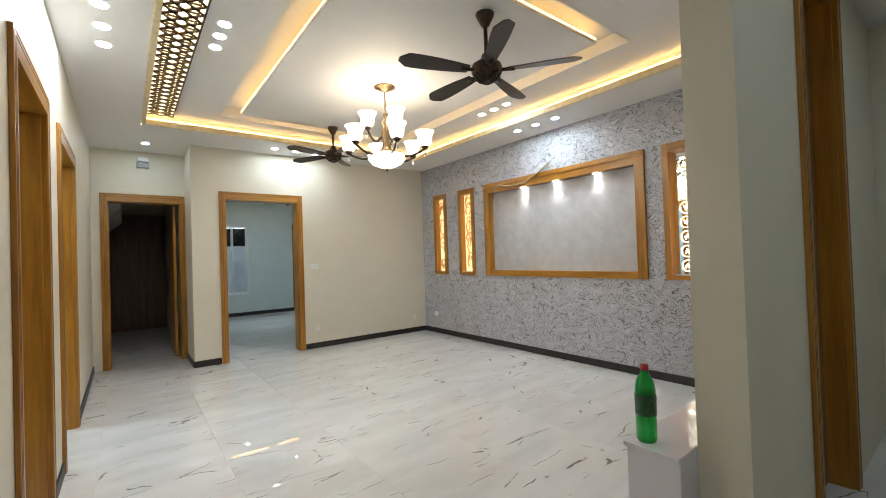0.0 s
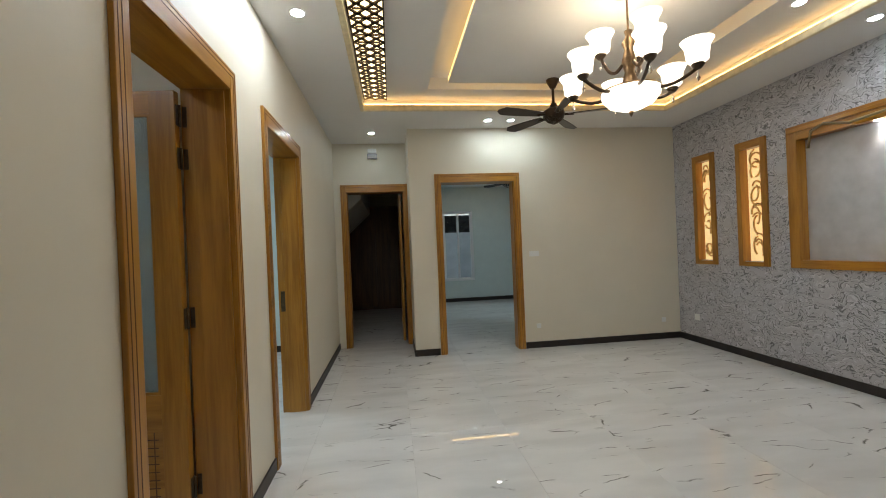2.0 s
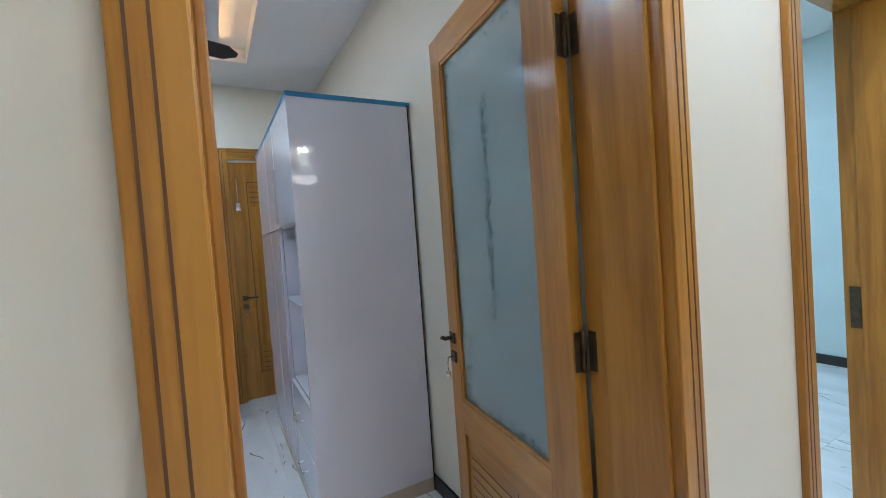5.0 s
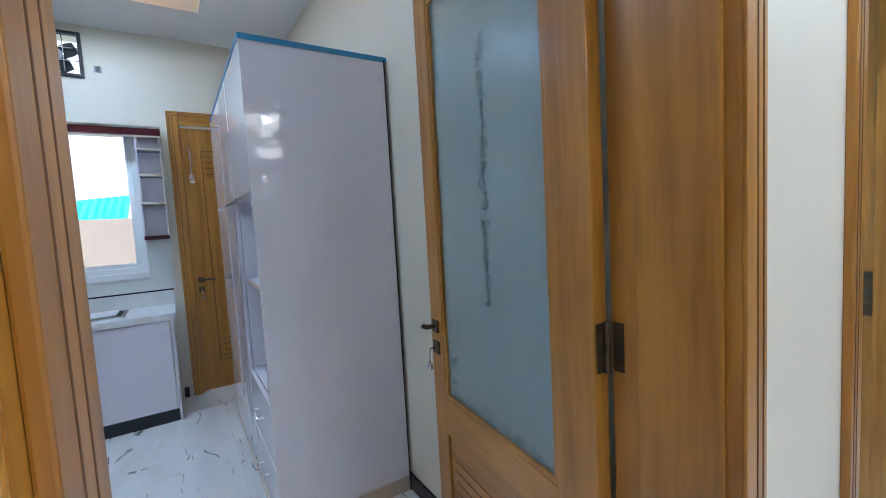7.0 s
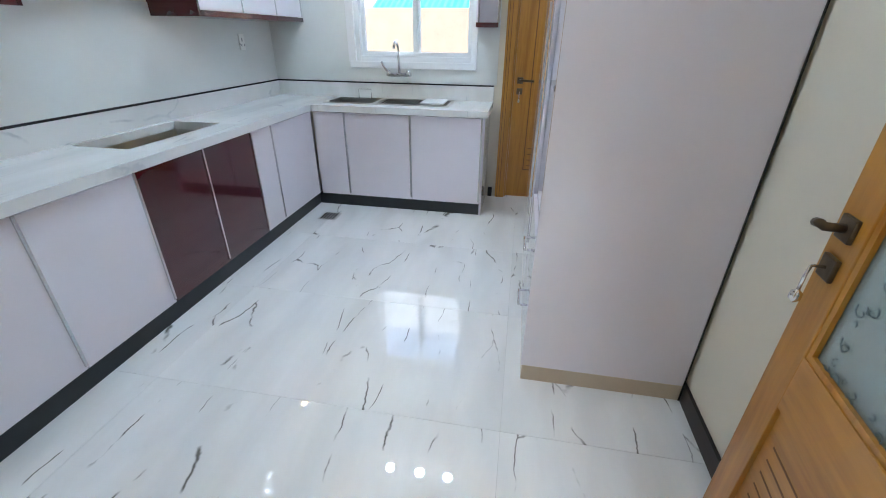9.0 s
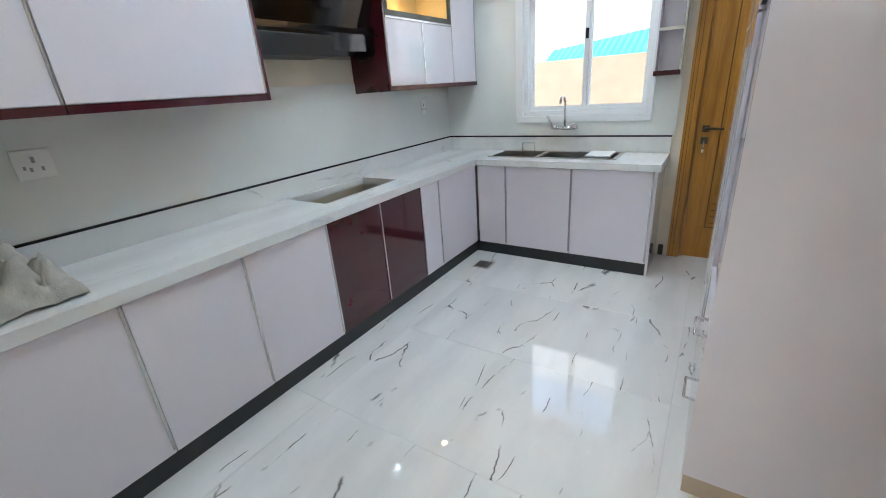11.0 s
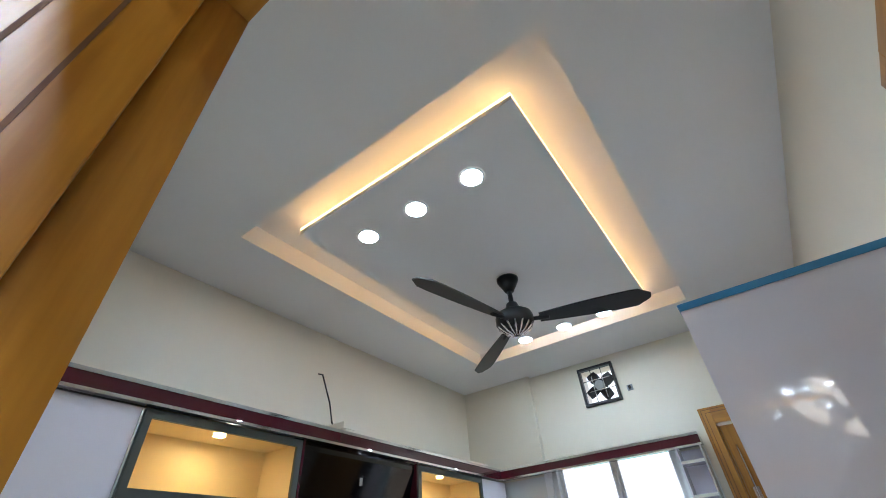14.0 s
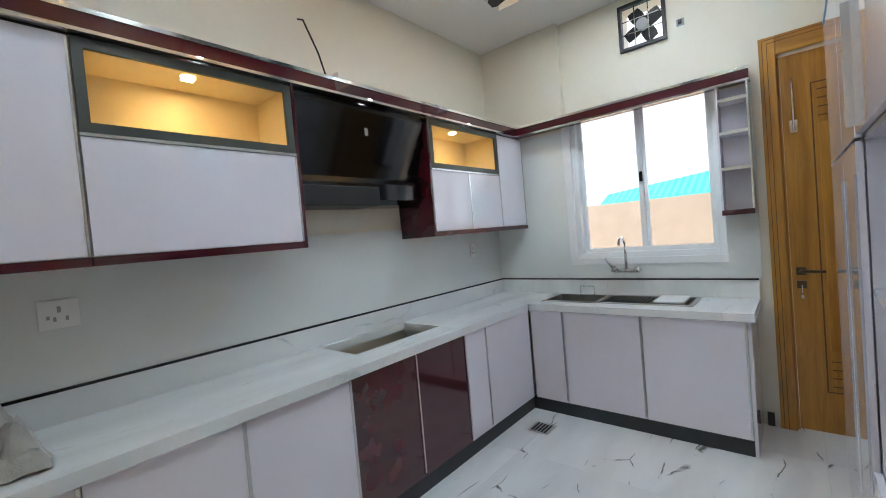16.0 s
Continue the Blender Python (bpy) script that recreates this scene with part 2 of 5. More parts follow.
M_MIRROR = material("mirror", (0.9, 0.92, 0.92), 0.02, 1.0, var=0.01)
M_MEDAL = emitter("medallion_glow", (1.0, 0.85, 0.6), 3.0)
M_CABLAMP = emitter("cabinet_lamp", (1.0, 0.85, 0.55), 8)
M_OUTWALL = material("beige_render", (0.40, 0.31, 0.23), 0.9, var=0.06)
M_OUTWHITE = material("white_render", (0.80, 0.78, 0.76), 0.9, var=0.04)
# grey of the added screen, toned for the dim bedroom window
M_REAR = material("window_screen_grey", (0.46, 0.50, 0.52), 0.9, var=0.1, bump=0.2)
M_TEAL = material("teal_sheet", (0.008, 0.24, 0.22), 0.5, var=0.1)
M_GROUND = material("concrete_ground", (0.35, 0.33, 0.30), 0.9, var=0.15, bump=0.3)
M_PIPE = material("red_brown_pipe", (0.35, 0.16, 0.12), 0.6)

# ---- building blocks ----


def box(bm, x0, x1, y0, y1, z0, z1, bevel=0.0):
    b = bmesh.new() if bevel else bm
    xs, ys, zs = sorted((x0, x1)), sorted((y0, y1)), sorted((z0, z1))
    v = [b.verts.new((x, y, z)) for x in xs for y in ys for z in zs]
    for f in ((0, 1, 3, 2), (4, 6, 7, 5), (0, 4, 5, 1), (2, 3, 7, 6), (0, 2, 6, 4), (1, 5, 7, 3)):
        b.faces.new([v[i] for i in f])
    if bevel:
        bmesh.ops.bevel(b, geom=b.edges[:], offset=bevel, segments=2, affect="EDGES", profile=0.6)
        me = bpy.data.meshes.new("tmp")
        b.to_mesh(me)
        bm.from_mesh(me)
        bpy.data.meshes.remove(me)
        b.free()
    return bm


def boxes(*items, bevel=0.0):
    bm = bmesh.new()
    for it in items:
        box(bm, *it, bevel=bevel)
    return bm


def lathe(profile, cx, cy, segs=24, bm=None, close=False):
    """A turned body from (radius, height) pairs."""
    bm = bm or bmesh.new()
    rings = []
    for r, z in profile:
        rings.append([bm.verts.new((cx + r * math.cos(2 * math.pi * k / segs), cy + r * math.sin(2 * math.pi * k / segs), z)) for k in range(segs)])
    for a, b in zip(rings, rings[1:]):
        for k in range(segs):
            bm.faces.new((a[k], a[(k + 1) % segs], b[(k + 1) % segs], b[k]))
    if close:
        bm.faces.new(rings[0][::-1])
        bm.faces.new(rings[-1])
    for f in bm.faces:
        f.smooth = True
    return bm


def tube(points, radius, bm=None, segs=8):
    """A round bar along points."""
    bm = bm or bmesh.new()
    pts = [Vector(p) for p in points]
    rings = []
    for i, p in enumerate(pts):
        d = (pts[min(i + 1, len(pts) - 1)] - pts[max(i - 1, 0)]).normalized()
        up = Vector((0, 0, 1)) if abs(d.z) < 0.95 else Vector((1, 0, 0))
        a = d.cross(up).normalized()
        b = d.cross(a).normalized()
        rings.append([bm.verts.new(p + radius * (a * math.cos(2 * math.pi * k / segs) + b * math.sin(2 * math.pi * k / segs))) for k in range(segs)])
    for a, b in zip(rings, rings[1:]):
        for k in range(segs):
            bm.faces.new((a[k], a[(k + 1) % segs], b[(k + 1) % segs], b[k])).smooth = True
    bm.faces.new(rings[0][::-1])
    bm.faces.new(rings[-1])
    return bm


def mesh_of(name, bm, mat, shift=(0, 0, 0)):
    bmesh.ops.recalc_face_normals(bm, faces=bm.faces[:])
    bmesh.ops.translate(bm, verts=bm.verts[:], vec=-Vector(shift))
    me = bpy.data.meshes.new(name)
    bm.to_mesh(me)
    bm.free()
    me.materials.append(mat)
    return me


ROOTS = {}


def thing(name, label, category, at=(0, 0, 0), group="", kind=""):
    ob = new(name)
    ob.empty_display_size = 0.1
    ob.location = at
    ROOTS[ob.name] = Vector(at)
    return tagged(ob, label, category, group, kind)


def part(name, bm, mat, parent, label=""):
    """One mesh under a thing or a part; the bmesh is in world metres."""
    root = parent
    while root.parent:
        root = root.parent
    ob = new(name, mesh_of(name, bm, mat, ROOTS[root.name]))
    ob.parent = parent
    return tagged(ob, label)


def solid(name, bm, mat, label, category, kind="", group="", at=(0, 0, 0)):
    """A thing or a piece of the setting in one mesh."""
    ob = new(name, mesh_of(name, bm, mat, at))
    ob.location = at
    ROOTS[ob.name] = Vector(at)
    return tagged(ob, label, category, group, kind)


def structure(name, bm, mat, label, category="wall"):
    return solid(name, bm, mat, label, category, "structure")


# ---- the plan ----
LC = 3.315         # lounge soffit
LP = 3.45          # lounge raised ceiling
KC = 3.29          # kitchen ceiling
YB = 7.285         # lounge back wall
XR = 5.36          # feature wall
KX, KY0, KY1 = -4.20, 0.755, 3.94  # kitchen: window wall, counter wall, tall-unit wall
TOP = 3.8
DT = 2.54          # door openings' head

# shell walls
structure("wall_west", boxes(
    (-0.215, 0, -2.0, 2.805, 0, TOP), (-0.215, 0, 2.805, 3.77, DT, TOP), (-0.215, 0, 3.77, 4.44, 0, TOP),
    (-0.215, 0, 4.44, 5.53, DT, TOP), (-0.215, 0, 5.53, 8.11, 0, TOP)), M_CREAM, "cream painted lounge wall with two door openings")
structure("wall_corridor_end", boxes(
    (-0.25, 0.17, 8.11, 8.34, 0, TOP), (0.17, 1.14, 8.11, 8.34, DT, TOP), (1.14, 1.42, 8.11, 8.34, 0, TOP)), M_CREAM, "cream wall round the passage door")
structure("wall_north", boxes(
    (1.185, 1.62, YB, YB + 0.24, 0, TOP), (1.62, 2.765, YB, YB + 0.24, DT, TOP), (2.765, XR, YB, YB + 0.24, 0, TOP),
    (1.185, 1.42, YB + 0.24, 8.11, 0, TOP)), M_CREAM, "cream painted lounge wall round the bedroom door")
structure("wall_entry", boxes(
    (2.18, 3.10, 0.68, 0.86, 0, TOP), (3.10, 4.0, 0.68, 0.86, 3.1, TOP), (4.0, XR, 0.68, 0.86, 0, TOP)), M_CREAM, "cream partition wall beside the entry")
structure("wall_lobby", boxes((-0.25, 6.0, -2.2, -2.0, 0, TOP), (XR, XR + 0.24, -2.0, 0.86, 0, TOP)), M_CREAM, "plain cream lobby wall")
NZ0, NZ1 = 1.175, 2.735
NICHES = [(6.46, 6.86, 0.07), (5.66, 6.09, 0.07), (2.59, 5.39, 0.12), (1.93, 2.38, 0.07)]
bm = bmesh.new()
cuts = sorted((a + f - 0.02, b - f + 0.02) for a, b, f in NICHES)
edge = 0.86
for a, b in cuts:
    box(bm, XR, XR + 0.09, edge, a, 0, TOP)
    box(bm, XR, XR + 0.09, a, b, 0, NZ0 + 0.06)
    box(bm, XR, XR + 0.09, a, b, NZ1 - 0.08, TOP)
    edge = b
box(bm, XR, XR + 0.09, edge, YB + 0.24, 0, TOP)
box(bm, XR + 0.09, XR + 0.24, 0.86, YB + 0.24, 0, TOP)
structure("wall_feature", bm, M_PAPER, "grey embossed wallpaper wall with framed niches")

# kitchen walls
WY0, WY1, WZ0, WZ1 = 1.575, 2.69, 1.21, 2.50
BD0, BD1 = 3.00, 3.84
structure("wall_window", boxes(
    (KX - 0.23, KX, KY0 - 0.2, WY0, 0, TOP), (KX - 0.23, KX, WY0, WY1, 0, WZ0), (KX - 0.23, KX, WY0, WY1, WZ1, 2.86),
    (KX - 0.23, KX, WY1, BD0, 0, 2.86), (KX - 0.23, KX, BD0, BD1, DT, 2.86), (KX - 0.23, KX, BD1, KY1 + 0.2, 0, 2.86),
    (KX - 0.23, KX, WY0, 2.06, 2.86, TOP), (KX - 0.23, KX, 2.06, 2.40, 3.22, TOP), (KX - 0.23, KX, 2.40, KY1 + 0.2, 2.86, TOP),
    (KX, KX + 0.06, KY0, 1.55, 2.452, TOP)), M_CREAM, "cream kitchen wall with window and back door")
structure("wall_counter", boxes((KX, -0.21, KY0 - 0.2, KY0, 0, TOP)), M_CREAM, "cream kitchen wall above the worktop")
structure("wall_tall_unit", boxes((KX, -0.21, KY1, KY1 + 0.2, 0, TOP)), M_CREAM, "cream kitchen wall behind the tall unit")
sp = thing("splashback", "pale grey glazed splashback", "splashback", (KX, KY0, 1.04), kind="structure")
for q in ((KX + 0.006, -0.218, KY0, KY0 + 0.006, 1.04, 1.60), (KX, KX + 0.006, KY0, WY0, 1.04, 2.372), (KX, KX + 0.006, WY0, WY1, 1.04, WZ0), (KX, KX + 0.006, WY1, 2.88, 1.04, 2.372)):
    part("panel", boxes(q), M_SPLASH, sp)

# floors: slabs of polished tile with hairline joints
floor = structure("floor", boxes((-4.43, 6.0, -2.2, 13.4, -0.15, -0.004)), M_JOINT, "polished white marble tile floor with grey veins", "floor")

# ceilings


def floating_tray(name, room, outer, inner, z, rise, mat, led, label, zpanel=None):
    """A flat ceiling with a rectangular recess and a flush panel hung in it; light runs along the panel's back edge."""
    zp = z if zpanel is None else zpanel
    x0, x1, y0, y1 = room
    a0, a1, b0, b1 = outer
    c0, c1, d0, d1 = inner
    bm = boxes((x0, x1, y0, b0, z, z + rise), (x0, x1, b1, y1, z, z + rise), (x0, a0, b0, b1, z, z + rise), (a1, x1, b0, b1, z, z + rise),
               (x0, x1, y0, y1, z + rise, z + rise + 0.05), (c0, c1, d0, d1, zp, zp + 0.03))
    c = structure(name, bm, mat, label, "ceiling")
    h0, h1 = zp + 0.03, zp + 0.05
    strip = thing(name + "_cove_light", "warm hidden strip light round the ceiling panel", "strip light", ((c0 + c1) / 2, (d0 + d1) / 2, h0))
    for q in ((c0, c0 + 0.015, d0, d1, h0, h1), (c1 - 0.015, c1, d0, d1, h0, h1), (c0 + 0.015, c1 - 0.015, d0, d0 + 0.015, h0, h1), (c0 + 0.015, c1 - 0.015, d1 - 0.015, d1, h0, h1)):
        part("strip", boxes(q), led, strip)
    return c


floating_tray("ceiling_kitchen", (KX, -0.21, KY0, KY1), (-3.58, -0.99, 1.335, 3.225), (-3.385, -1.19, 1.60, 2.995), KC, 0.13, M_CEIL, M_KLED,
              "white kitchen ceiling with a lit floating panel")
SX0, SX1, SY0, SY1 = 0.58, 4.70, 1.25, 6.50
structure("ceiling_lounge_border", boxes(
    (0, XR, 0.5, SY0, LC, TOP), (0, XR, SY1, YB, LC, TOP), (0, SX0, SY0, SY1, LC, TOP), (SX1, XR, SY0, SY1, LC, TOP),
    (0, 1.185, YB, 8.11, LC, TOP), (0, 2.2, -2.0, 0.5, LC, TOP), (2.2, XR, -2.0, 0.5, LC, TOP)), M_CEIL, "white lowered ceiling border of the lounge", "ceiling")
floating_tray("ceiling_lounge", (SX0, SX1, SY0, SY1), (1.40, 4.10, 2.06, 6.14), (1.62, 3.88, 2.26, 5.95), LP, 0.14, M_CEIL, M_LED,
              "white lounge ceiling with a lit floating panel")
# moulding round the raised ceiling
tr = thing("ceiling_trim", "cream gold-lit moulding round the raised ceiling", "trim", (2.6, 4.0, LC), kind="structure")
M_TRIM = material("cream_gold_moulding", (0.78, 0.66, 0.42), 0.4, var=0.12, scale=16, bump=0.4, bscale=30)
for q in ((SX0, SX0 + 0.05, SY0, SY1, LC - 0.012, LC + 0.06), (SX1 - 0.05, SX1, SY0, SY1, LC - 0.012, LC + 0.06),
          (SX0 + 0.05, SX1 - 0.05, SY0, SY0 + 0.05, LC - 0.012, LC + 0.06), (SX0 + 0.05, SX1 - 0.05, SY1 - 0.05, SY1, LC - 0.012, LC + 0.06)):
    part("moulding", boxes(q, bevel=0.012), M_TRIM, tr)
ls = thing("border_cove_light", "warm strip light behind the ceiling moulding", "strip light", (2.6, 4.0, LC + 0.06))
for q in ((SX1 - 0.045, SX1 - 0.03, SY0 + 0.05, SY1 - 0.05, LC + 0.061, LC + 0.075), (SX0 + 0.05, SX1 - 0.05, SY1 - 0.045, SY1 - 0.03, LC + 0.061, LC + 0.075)):
    part("strip", boxes(q), M_LED, ls)

# backlit lattice strip in the lounge ceiling
jal = thing("ceiling_lattice", "dark geometric lattice strip, lit gold from behind", "ceiling light", (0.76, 4.0, LP - 0.03))
JX0, JX1, JY0, JY1 = 0.645, 0.905, 1.35, 6.40
part("backlight", boxes((JX0, JX1, JY0, JY1, LP - 0.012, LP - 0.004)), M_JALIGLOW, jal, "glowing gold backing")
bm = bmesh.new()
JZ0, JZ1 = LP - 0.034, LP - 0.022


def strut(bm, x0, y0, x1, y1, w):
    d = Vector((x1 - x0, y1 - y0, 0)).normalized()
    nrm = Vector((-d.y, d.x, 0)) * w / 2
    lo = [Vector((x0, y0, JZ0)) - nrm, Vector((x1, y1, JZ0)) - nrm, Vector((x1, y1, JZ0)) + nrm, Vector((x0, y0, JZ0)) + nrm]
    a = [bm.verts.new(v) for v in lo]
    b = [bm.verts.new(v + Vector((0, 0, JZ1 - JZ0))) for v in lo]
    bm.faces.new(a)
    bm.faces.new(b[::-1])
    for k in range(4):
        bm.faces.new((a[k], a[(k + 1) % 4], b[(k + 1) % 4], b[k]))


CELL = 0.13
cy = JY0
while cy < JY1 - 0.02:
    ce = min(cy + CELL, JY1)
    for hx in (JX0, (JX0 + JX1) / 2):
        hw = (JX1 - JX0) / 2
        strut(bm, hx, cy, hx + hw, ce, 0.017)
        strut(bm, hx + hw, cy, hx, ce, 0.017)
        strut(bm, hx + hw * 0.25, cy + CELL / 2, hx + hw * 0.75, cy + CELL / 2, 0.014)
    strut(bm, JX0 + 0.03, cy, JX1 - 0.03, cy, 0.012)
    cy += CELL
part("lattice", bm, M_BRONZE, jal, "dark bronze lattice")
part("frame", boxes((JX0 - 0.012, JX0, JY0, JY1, LP - 0.04, LP - 0.002), (JX1, JX1 + 0.012, JY0, JY1, LP - 0.04, LP - 0.002)), M_BRONZE, jal)


# ---- downlights ----
def downlight(x, y, z, r=0.045, glow=None):
    d = thing("downlight", "round white recessed ceiling downlight, lit", "downlight", (x, y, z), "ceiling downlights")
    part("rim", lathe([(r, z - 0.003), (r + 0.012, z - 0.006), (r + 0.016, z)], x, y, 20), M_PLASTIC, d)
    part("lens", lathe([(0.001, z - 0.0045), (r, z - 0.004), (r, z - 0.001)], x, y, 20), glow or M_SPOT, d, "glowing lens")
    return d


LOUNGE_SPOTS = [[(0.29, y, LC) for y in (3.72, 4.04, 4.36)], [(1.06, y, LP) for y in (3.78, 4.0, 4.22)],
                [(4.95, y, LC) for y in (3.55, 3.88, 4.21)], [(4.30, y, LP) for y in (3.8, 4.03, 4.26)],
                [(x, 6.9, LC) for x in (2.3, 2.63, 2.96)], [(0.66, 7.5, LC)], [(1.4, -0.7, LC), (2.7, -0.7, LC), (4.0, -0.7, LC)]]
for grp in LOUNGE_SPOTS:
    for s in grp:
        downlight(*s, glow=M_WALLSPOT if s[0] < 0.5 else M_SPOT)
K_SPOTS = [[(-1.455, y, KC) for y in (1.89, 2.25, 2.615)], [(-3.34, y, KC) for y in (1.94, 2.305, 2.65)]]
for grp in K_SPOTS:
    for s in grp:
        downlight(*s, r=0.055, glow=M_KSPOT)

# ---- doors ----


def door_frame(name, axis, at, a, b, head, depth, side, label):
    """Jambs through the wall and grooved architraves on the room side. axis: the wall's normal; at: wall face; side: +1 if the room is on the plus side."""
    W = 0.068
    mid = (a + b) / 2
    loc = (at, mid, 0) if axis == "x" else (mid, at, 0)
    d = thing(name, label, "door", loc, kind="structure")
    wv = M_WOODZ
    wh = M_WOODY if axis == "x" else M_WOODX

    def q(u0, u1, v0, v1, z0, z1, bv=0.0):
        return boxes((u0, u1, v0, v1, z0, z1) if axis == "x" else (v0, v1, u0, u1, z0, z1), bevel=bv)
    f0, f1 = at, at + 0.022 * side
    back = at - depth * side
    for s, e in ((a, -1), (b, 1)):
        part("architrave", q(f0, f1, s - e * 0.018, s + e * W, 0, head + 0.105, 0.004), wv, d)
        for g in (0.022, 0.046):
            part("groove", q(f1 - 0.001 * side, f1 + 0.0012 * side, s + e * g, s + e * (g + 0.004), 0, head + 0.04 + g, 0), M_GROOVE, d)
        part("jamb", q(f1 - 0.008 * side, back, s, s - e * 0.02, 0, head - 0.02), wv, d)
        part("door_stop", q(at - depth * 0.72 * side, at - depth * 0.05 * side, s - e * 0.02, s - e * 0.034, 0, head - 0.034, 0.003), wv, d)
        for g in (0.28, 0.46) if s == a and depth > 0.24 else ():
            part("groove", q(at - depth * g * side, at - (depth * g + 0.005) * side, s - e * 0.0335, s - e * 0.0348, 0, head - 0.034), M_GROOVE, d)
    part("head_architrave", q(f0, f1, a + 0.018, b - 0.018, head - 0.018, head + 0.105, 0.004), wh, d)
    for g in (0.022, 0.046):
        part("groove", q(f1 - 0.001 * side, f1 + 0.0012 * side, a - g, b + g, head + 0.04 + g, head + g + 0.044, 0), M_GROOVE, d)
    part("head_jamb", q(f1 - 0.008 * side, back, a, b, head - 0.02, head), wh, d)
    return d


k_door = door_frame("door_1", "x", 0.0, 2.805, 3.77, DT, 0.25, 1, "open oak kitchen door with etched frosted glass")
# the kitchen leaf, open along the tall-unit wall
LX0, LX1, LY = -0.256, -1.16, 3.697
TH = 0.042
leaf = part("leaf", boxes((LX0, LX0 - 0.14, LY, LY + TH, 0.012, DT - 0.045), (LX1 + 0.105, LX1, LY, LY + TH, 0.012, DT - 0.045), bevel=0.003), M_WOODZ, k_door)
part("rail", boxes((LX0 - 0.14, LX1 + 0.105, LY, LY + TH, DT - 0.17, DT - 0.045), (LX0 - 0.14, LX1 + 0.105, LY, LY + TH, 0.655, 0.81), (LX0 - 0.14, LX1 + 0.105, LY, LY + TH, 0.012, 0.19)), M_WOODX, leaf)
part("glass", boxes((LX0 - 0.135, LX1 + 0.10, LY + 0.016, LY + 0.024, 0.805, DT - 0.165)), M_FROST, leaf, "frosted glass with etched floral border")
part("bead", boxes((LX0 - 0.14, LX0 - 0.155, LY + 0.004, LY + 0.014, 0.81, DT - 0.17), (LX1 + 0.105, LX1 + 0.12, LY + 0.004, LY + 0.014, 0.81, DT - 0.17),
                   (LX0 - 0.155, LX1 + 0.12, LY + 0.004, LY + 0.014, 0.81, 0.825), (LX0 - 0.155, LX1 + 0.12, LY + 0.004, LY + 0.014, DT - 0.185, DT - 0.17)), M_WOODZ, leaf)
part("panel", boxes((LX0 - 0.14, LX1 + 0.105, LY + 0.012, LY + 0.03, 0.19, 0.655)), M_WOODX, leaf)
bm = bmesh.new()
for k in range(8):
    z = 0.24 + 0.045 * k
    box(bm, LX0 - 0.17, LX1 + 0.14, LY + 0.0112, LY + 0.0128, z, z + 0.006)
for k in range(4):
    x = LX0 - 0.19 - 0.06 * k
    box(bm, x, x - 0.006, LY + 0.0104, LY + 0.0112, 0.22, 0.60)
part("groove", bm, M_GROOVE, leaf)
# etched sprays on the glass
bm = bmesh.new()
rng = random.Random(4)
gy = LY + 0.0125


def spray(bm, x, z, dx, dz, n):
    for k in range(n):
        t = k / n
        px, pz = x + dx * t, z + dz * t
        a0, size = rng.uniform(0, 6.28), rng.uniform(0.005, 0.022)
        px, pz = px + rng.uniform(-0.016, 0.016), pz + rng.uniform(-0.016, 0.016)
        pts = []
        for j in range(6):
            r = size * (1 - j / 7)
            pts.append((px + r * math.cos(a0 + j * 0.9), gy, pz + r * math.sin(a0 + j * 0.9)))
        tube(pts, 0.0016, bm, 4)


GL0, GL1, GZ0, GZ1 = LX0 - 0.185, LX1 + 0.15, 0.84, DT - 0.22
spray(bm, GL0, GZ1, GL1 - GL0, 0, 20)
spray(bm, GL1 + 0.0, GZ1, 0.03, -0.4, 12)
spray(bm, GL0, GZ0, GL1 - GL0, 0.0, 20)
spray(bm, GL1, GZ0, 0.06, 0.3, 12)
spray(bm, (GL0 + GL1) / 2, 1.25, 0.02, 0.85, 70)
part("etching", bm, M_ETCH, leaf, "grey etched floral sprays")


def lever(parent, x, y, z, out, along, axis="y"):
    """A lever handle with a square rose and a key rose with a hanging key."""
    def P(u, v, w):
        return (u, v, w) if axis == "y" else (v, u, w)

    def B(u0, u1, v0, v1, z0, z1):
        return (u0, u1, v0, v1, z0, z1) if axis == "y" else (v0, v1, u0, u1, z0, z1)
    bm = boxes(B(x - 0.026, x + 0.026, y, y + 0.010 * out, z - 0.026, z + 0.026), B(x - 0.026, x + 0.026, y, y + 0.010 * out, z - 0.116, z - 0.064), bevel=0.003)
    tube([P(x, y, z), P(x, y + 0.045 * out, z), P(x + 0.03 * along, y + 0.05 * out, z + 0.004), P(x + 0.12 * along, y + 0.05 * out, z)], 0.010, bm)
    h = part("handle", bm, M_ANTIQUE, parent, "antique brass lever handle with keyhole rose")
    kb = tube([P(x, y + 0.01 * out, z - 0.09), P(x, y + 0.035 * out, z - 0.09), P(x, y + 0.038 * out, z - 0.115), P(x, y + 0.038 * out, z - 0.15)], 0.004)
    lathe([(0.002, z - 0.15), (0.012, z - 0.16), (0.012, z - 0.175), (0.002, z - 0.185)], *P(x, y + 0.038 * out, 0)[:2], 10, kb)
    part("key", kb, M_CHROME, h, "hanging metal key")
    return h


